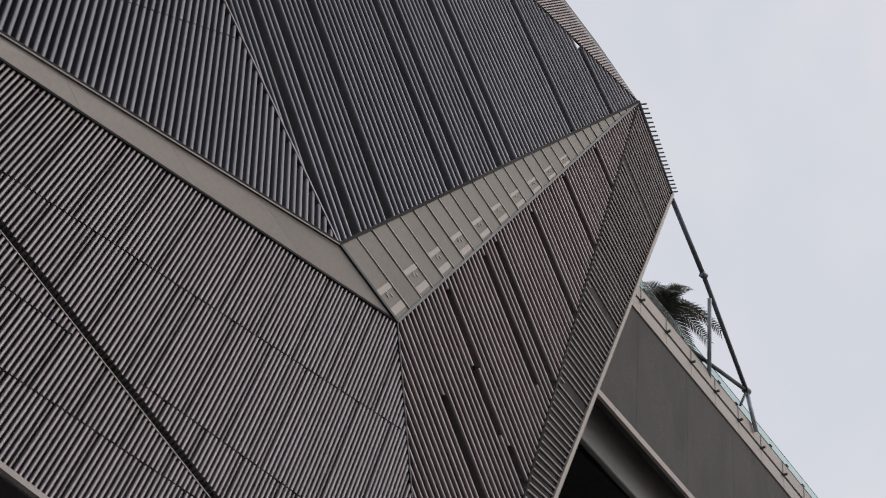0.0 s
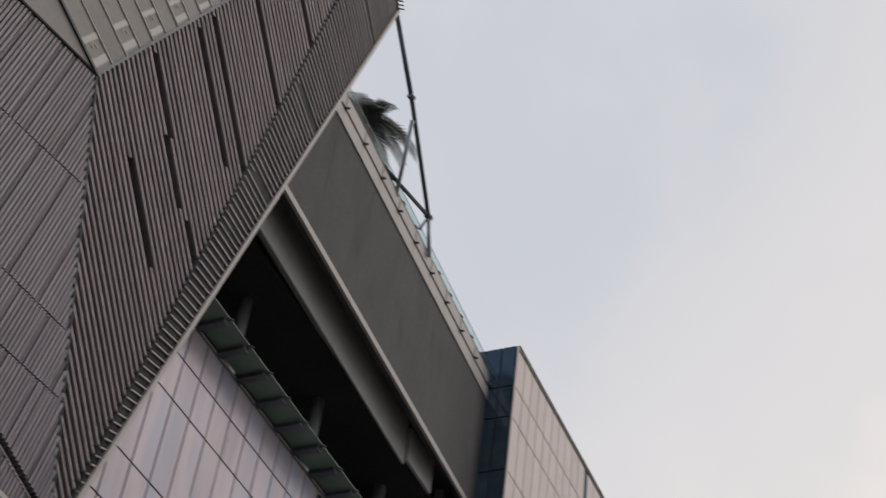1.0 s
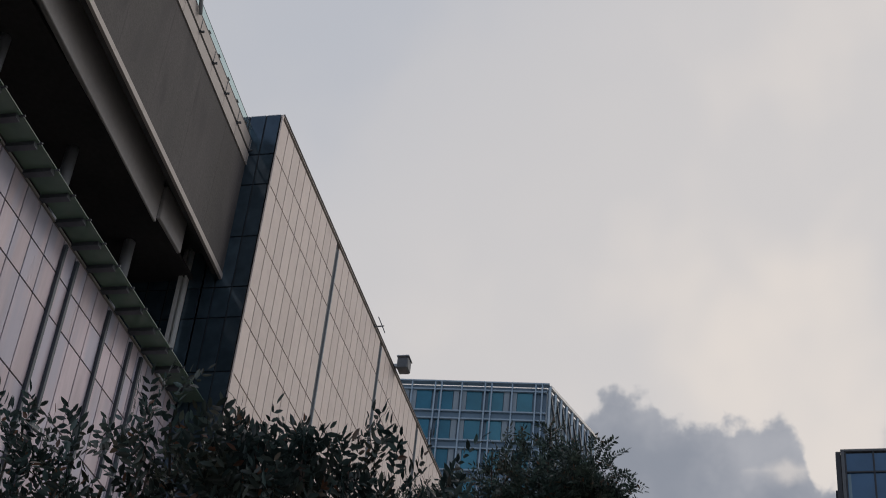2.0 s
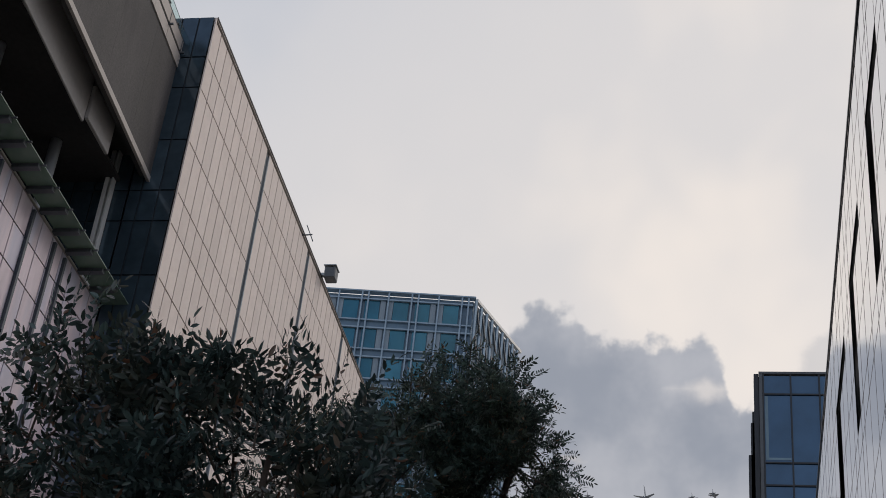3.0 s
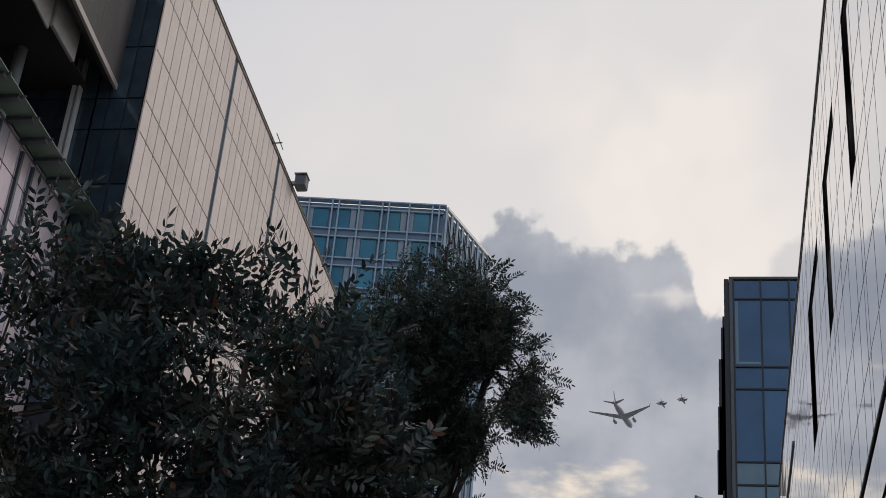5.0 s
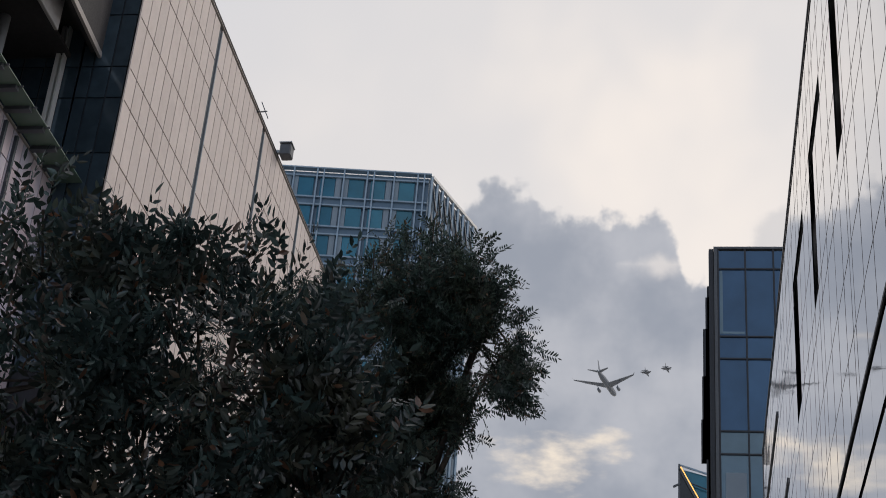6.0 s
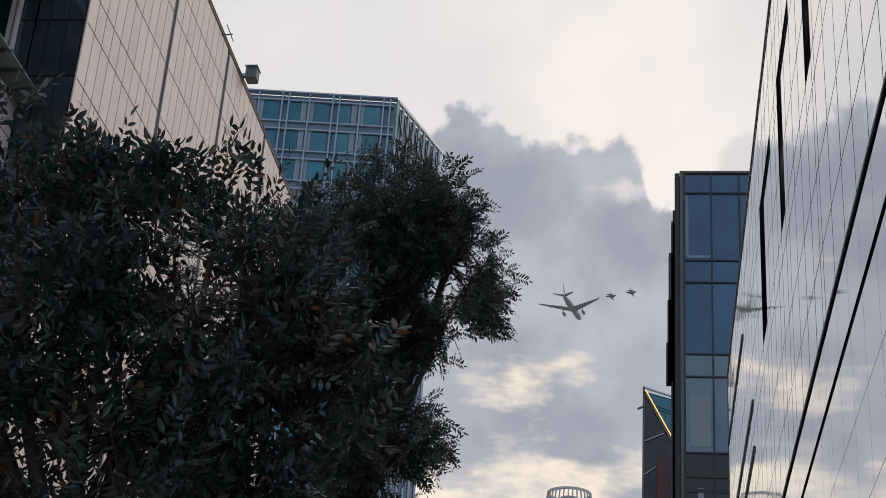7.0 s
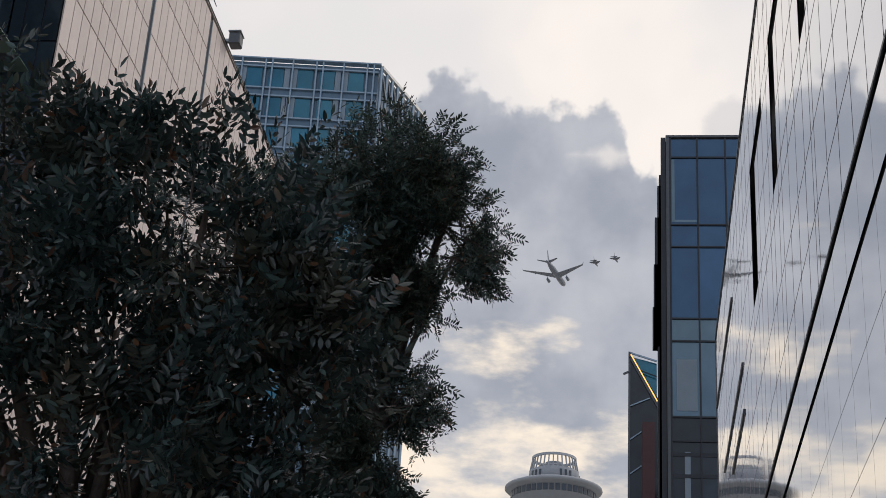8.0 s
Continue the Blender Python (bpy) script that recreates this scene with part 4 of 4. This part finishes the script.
# ---- trees ----
def leafy(points, axes, size, per, width, rnd, curl=0.25):
    """Sprays of leaflets at the points: vertices and faces for one mesh."""
    verts, faces = [], []
    for p, axis in zip(points, axes):
        axis = axis.normalized()
        s = axis.cross(Vector((rnd.uniform(-1, 1), rnd.uniform(-1, 1), rnd.uniform(-0.4, 1)))).normalized()
        n = s.cross(axis)
        length = size * rnd.uniform(2.6, 4.0)
        for i in range(per):
            t = (i // 2 + 0.6) / (per / 2 + 0.5)
            sign = 1 if i % 2 else -1
            tip = i == per - 1
            base = p + axis * (length * t) - n * (0.12 * length * t * t)
            d = (axis * rnd.uniform(0.45, 0.9) + s * sign * (0.0 if tip else 1.0) + n * rnd.uniform(-curl, curl)).normalized()
            side = d.cross(n).normalized() * rnd.choice((-1, 1))
            side = (side + n * rnd.uniform(-0.5, 0.5)).normalized()
            up = side.cross(d)
            ln = size * rnd.uniform(0.75, 1.2)
            w = ln * width
            k = len(verts)
            droop = -0.12 * ln
            verts += [base, base + d * ln * 0.35 + side * w, base + d * ln * 0.72 + side * w * 0.8 + up * droop * 0.4, base + d * ln + up * droop,
                      base + d * ln * 0.72 - side * w * 0.8 + up * droop * 0.4, base + d * ln * 0.35 - side * w, base + d * ln * 0.5 - up * w * 0.25]
            faces += [(k, k + 1, k + 6), (k + 1, k + 2, k + 6), (k + 2, k + 3, k + 6), (k + 3, k + 4, k + 6), (k + 4, k + 5, k + 6), (k + 5, k, k + 6)]
    return verts, faces


def limb(bm, points, r0, r1, sides=8):
    """A tapered limb through the points."""
    loops = []
    for i, p in enumerate(points):
        d = (points[min(i + 1, len(points) - 1)] - points[max(i - 1, 0)]).normalized()
        s = d.orthogonal().normalized()
        u = d.cross(s)
        r = r0 + (r1 - r0) * i / (len(points) - 1)
        loops.append([bm.verts.new(p + (s * math.cos(2 * math.pi * j / sides) + u * math.sin(2 * math.pi * j / sides)) * r) for j in range(sides)])
    for a, c in zip(loops, loops[1:]):
        for j in range(sides):
            bm.faces.new((a[j], a[(j + 1) % sides], c[(j + 1) % sides], c[j]))
    bm.faces.new(loops[0])
    bm.faces.new(loops[-1])


def tree(label, foot, fork, blobs, leaf, size, per, width, material, seed, spires=(), gap=0.5, fill=1.0, dense_below=0.0):
    """A street tree. blobs: (x, y, z, radius, sprays); spires: upright shoots (x, y, z, height); dense_below: the crown is thicker under that height."""
    rnd = random.Random(seed)
    b = thing("tree", label, "tree", foot)
    foot, fork = Vector(foot), Vector(fork)
    bm = bmesh.new()
    limb(bm, [foot, foot.lerp(fork, 0.5) + Vector((0.05, 0.03, 0)), fork], 0.14, 0.09, 12)
    trunk = part("trunk", bm, BARK, b, "grey-brown trunk", True)
    points, axes = [], []
    twigs = bmesh.new()
    for x, y, z, r, count in blobs:
        c = Vector((x, y, z))
        bm = bmesh.new()
        bend = fork.lerp(c, 0.5) + Vector((rnd.uniform(-0.15, 0.15), rnd.uniform(-0.15, 0.15), -0.1))
        limb(bm, [fork, bend, c], 0.05, 0.014, 7)
        part("limb", bm, BARK, trunk, "", True)
        hubs = []
        for i in range(max(8, count // 8)):
            d = Vector((rnd.gauss(0, 1), rnd.gauss(0, 1), rnd.gauss(0, 1))).normalized()
            h = c + d * r * rnd.uniform(0.45, 1.0) ** 0.6
            if noise.noise(h * 1.7) < -0.12 * gap * 2:
                continue
            hubs.append((h, d))
            add_bar(twigs, c.lerp(h, 0.1), h, 0.010)
        for i in range(int(count * fill * (1.45 if z < dense_below else 1.0))):
            if not hubs:
                break
            h, d = rnd.choice(hubs)
            p = h + Vector((rnd.gauss(0, 1), rnd.gauss(0, 1), rnd.gauss(0, 1))) * size * 1.5
            points.append(p)
            axes.append(d * 1.1 + Vector((rnd.gauss(0, 0.4), rnd.gauss(0, 0.4), rnd.gauss(0.1, 0.4))))
    for x, y, z, h in spires:
        p0 = Vector((x, y, z))
        lean = Vector((rnd.uniform(-0.12, 0.12), rnd.uniform(-0.1, 0.1), 1)).normalized()
        add_bar(twigs, p0, p0 + lean * h, 0.010)
        for i in range(int(h / size * 1.6)):
            points.append(p0 + lean * h * rnd.uniform(0.15, 1.0))
            axes.append(Vector((rnd.gauss(0, 1), rnd.gauss(0, 1), rnd.uniform(0.2, 1.0))))
    tagged(part("twig_work", twigs, BARK, b, "thin bare twigs"), kind="stuff")
    verts, faces = leafy(points, axes, size, per, width, rnd)
    mesh = bpy.data.meshes.new("crown")
    mesh.from_pydata([tuple(v) for v in verts], [], faces)
    mesh.materials.append(material)
    crown = new("crown", mesh)
    crown.parent = b
    tagged(crown, leaf, kind="stuff")
    for child in b.children:
        child.matrix_parent_inverse = Matrix.Translation(-foot)
    return b


# ---- aircraft ----
def wing(root, tip, root_chord, tip_chord, thick, up=Vector((0, 0, 1))):
    """A tapered wing; chords run along +y from the leading edge backwards (-y)."""
    bm = bmesh.new()
    loops = []
    for p, c, t in ((root, root_chord, thick), (tip, tip_chord, thick * 0.35)):
        p = Vector(p)
        outline = ((0.0, 0.0), (-0.12, 0.5), (-0.4, 0.5), (-1.0, 0.0), (-0.4, -0.4), (-0.12, -0.45))
        loops.append([bm.verts.new(p + Vector((0, c * a, 0)) + up * (t * q)) for a, q in outline])
    n = len(loops[0])
    for i in range(n):
        bm.faces.new((loops[0][i], loops[0][(i + 1) % n], loops[1][(i + 1) % n], loops[1][i]))
    bm.faces.new(loops[0])
    bm.faces.new(loops[1])
    return bm


def along(points):
    """Lathe rings turned to lie along y."""
    bm = bmesh.new()
    lathe(bm, [(r, h) for r, h in points], Matrix.Rotation(radians(-90), 4, "X"), 18)
    return bm


def airliner(m):
    b = thing("airliner", "grey twin-engined airliner flying away, wheels up", "aircraft")
    part("fuselage", along([(0.3, -31), (1.0, -27), (2.2, -19), (2.82, -12), (2.82, 20), (2.5, 24), (1.7, 27), (0.4, 28.6)]), AIRFRAME, b, "grey round fuselage", True)
    for s in (-1, 1):
        panel = part("wing", wing((2.0 * s, 7.5, -1.2), (29.0 * s, -10.0, 1.2), 11.5, 2.6, 1.1), AIRFRAME, b)
        part("winglet", wing((29.0 * s, -10.0, 1.2), (30.1 * s, -12.2, 3.4), 2.5, 1.2, 0.25, Vector((1, 0, 0))), AIRFRAME, panel)
        part("tailplane", wing((1.0 * s, -22.5, 0.9), (9.7 * s, -28.2, 2.0), 5.6, 2.2, 0.5), AIRFRAME, b)
        e = along([(1.0, -3.2), (1.35, -1.0), (1.55, 1.6), (1.5, 2.8), (1.25, 3.0)])
        e.transform(Matrix.Translation((9.4 * s, 6.4, -3.2)))
        pod = part("engine", e, AIRFRAME, b, "round engine pod", True)
        part("pylon", wing((9.4 * s, 5.8, -0.9), (9.4 * s, 5.4, -2.4), 5.0, 3.5, 0.4, Vector((1, 0, 0))), AIRFRAME, pod)
        for f, y in ((13.5, -3.5), (18.5, -6.8)):
            k = along([(0.12, -2.6), (0.35, -0.8), (0.3, 1.2), (0.1, 2.0)])
            k.transform(Matrix.Translation((f * s, y, -0.9)))
            part("flap_fairing", k, AIRFRAME, panel)
    part("tail_fin", wing((0, -20.5, 2.2), (0, -28.0, 10.8), 7.0, 3.0, 0.5, Vector((1, 0, 0))), AIRFRAME, b, "upright tail fin")
    b.matrix_world = m
    return b


def fighter():
    b = thing("fighter_jet", "small dark grey fighter jet flying in formation", "aircraft", group="fighter jets in formation")
    part("fuselage", along([(0.55, -7.4), (0.85, -5.0), (1.05, -1.0), (0.95, 2.0), (0.6, 5.0), (0.08, 8.0)]), JET_PAINT, b, "", True)
    for s in (-1, 1):
        panel = part("wing", wing((0.6 * s, 2.2, 0.1), (5.2 * s, -3.2, 0.0), 6.4, 1.4, 0.35), JET_PAINT, b)
        part("tailplane", wing((0.8 * s, -4.6, 0.0), (3.3 * s, -6.6, -0.1), 3.0, 1.2, 0.2), JET_PAINT, b)
        k = along([(0.12, -1.6), (0.16, 0.8), (0.03, 1.8)])
        k.transform(Matrix.Translation((3.4 * s, -1.4, -0.5)))
        part("store", k, JET_PAINT, panel)
    part("tail_fin", wing((0, -3.0, 0.7), (0, -6.3, 4.0), 3.9, 1.5, 0.25, Vector((1, 0, 0))), JET_PAINT, b)
    part("canopy", along([(0.1, 1.8), (0.5, 3.2), (0.35, 4.6), (0.05, 5.4)]), BLUE_GLASS, b).location = (0, 0, 0.55)
    return b


ribbed_building()
terrace_block()
stone_block()
mirror_block()
glass_tower()
dark_block()
blue_block()
round_tower()
truss()
palm()
roof_bits()
tree("street tree with dark, partly reddish compound leaves", (-2.5, 6.6, 0), (-2.45, 6.5, 2.9), [
    (-2.50, 6.4, 4.60, 0.50, 364), (-2.22, 6.45, 4.50, 0.48, 364), (-2.85, 6.4, 4.50, 0.58, 297), (-3.25, 6.3, 4.65, 0.55, 202), (-3.7, 6.3, 4.55, 0.6, 135), (-4.2, 6.3, 4.3, 0.7, 121), (-3.4, 6.3, 4.1, 0.6, 162),
    (-2.06, 6.4, 4.78, 0.30, 80), (-1.84, 6.45, 4.68, 0.30, 80), (-3.05, 6.4, 4.98, 0.40, 80), (-3.45, 6.35, 4.86, 0.45, 70), (-3.95, 6.3, 4.80, 0.5, 55),
    (-1.92, 6.5, 4.32, 0.44, 240), (-2.4, 6.5, 3.9, 0.75, 446), (-1.62, 6.7, 3.95, 0.5, 240), (-3.2, 6.4, 3.6, 0.75, 202), (-2.2, 6.5, 3.2, 0.85, 432), (-3.9, 6.4, 3.4, 0.8, 135), (-1.8, 6.8, 3.2, 0.5, 202)],
    "dark green and brownish compound leaves", 0.067, 11, 0.18, LEAF, 3,
    [(-2.2, 6.2, 4.84, 0.36), (-2.32, 6.25, 4.84, 0.33), (-2.52, 6.2, 4.82, 0.36), (-2.65, 6.3, 4.84, 0.33), (-2.85, 6.25, 4.79, 0.38), (-3.1, 6.2, 4.74, 0.42), (-1.93, 6.3, 4.54, 0.3), (-1.8, 6.4, 4.39, 0.32), (-3.5, 6.2, 4.49, 0.45), (-2.42, 6.2, 4.84, 0.3), (-2.28, 6.2, 4.74, 0.4), (-2.08, 6.2, 4.69, 0.36), (-2.58, 6.2, 4.82, 0.38), (-2.46, 6.2, 4.82, 0.38), (-2.3, 6.2, 4.8, 0.36), (-1.88, 6.3, 4.45, 0.36), (-1.72, 6.4, 4.35, 0.36), (-1.62, 6.4, 4.3, 0.34)], 0.24, 0.60, 4.45)
tree("street tree with fine deep green leaves", (-2.6, 11.4, 0), (-2.6, 11.2, 4.2), [
    (-2.08, 11.0, 7.28, 0.52, 460), (-1.96, 11.0, 7.05, 0.46, 380), (-2.50, 11.0, 7.18, 0.52, 400), (-1.61, 11.0, 6.92, 0.38, 405), (-1.62, 11.0, 6.66, 0.34, 297), (-1.81, 11.0, 6.72, 0.42, 432),
    (-2.05, 11.1, 6.70, 0.52, 560), (-2.70, 11.1, 6.6, 0.75, 560), (-3.20, 11.0, 6.7, 0.7, 400), (-1.76, 11.0, 6.50, 0.30, 297), (-2.38, 11.1, 6.0, 0.50, 320), (-3.00, 11.1, 5.7, 0.85, 520),
    (-1.76, 11.0, 7.42, 0.32, 260), (-1.50, 11.0, 7.12, 0.27, 200), (-1.50, 11.0, 6.64, 0.26, 200), (-1.70, 11.0, 6.40, 0.28, 220), (-1.88, 11.0, 5.42, 0.26, 170), (-1.84, 11.0, 4.98, 0.28, 190), (-1.80, 11.0, 4.60, 0.28, 180), (-2.02, 11.0, 5.55, 0.40, 240), (-2.00, 11.0, 5.20, 0.42, 260), (-2.35, 11.0, 5.2, 0.55, 380), (-3.00, 11.0, 4.7, 0.8, 420), (-2.00, 11.0, 4.80, 0.45, 280), (-2.30, 11.0, 4.5, 0.6, 320)],
    "fine deep green pinnate leaves", 0.048, 15, 0.145, LEAF_FINE, 9,
    [(-2.0, 10.9, 7.5, 0.5), (-1.82, 10.9, 7.3, 0.35), (-2.45, 10.9, 7.4, 0.35)], 0.06, 0.95)
HEADING = math.degrees(math.atan2(-0.245, 0.97))
airliner(pose(-65, 1343, 602, 0, 0, HEADING))
jet = fighter()
jet.matrix_world = pose(-28, 1352, 617, 0, 0, HEADING)
for p in ((-9, 1358, 624), (-123, 1330, 606), (-147, 1318, 607)):
    copy_thing(jet, pose(*p, 0, 0, HEADING))
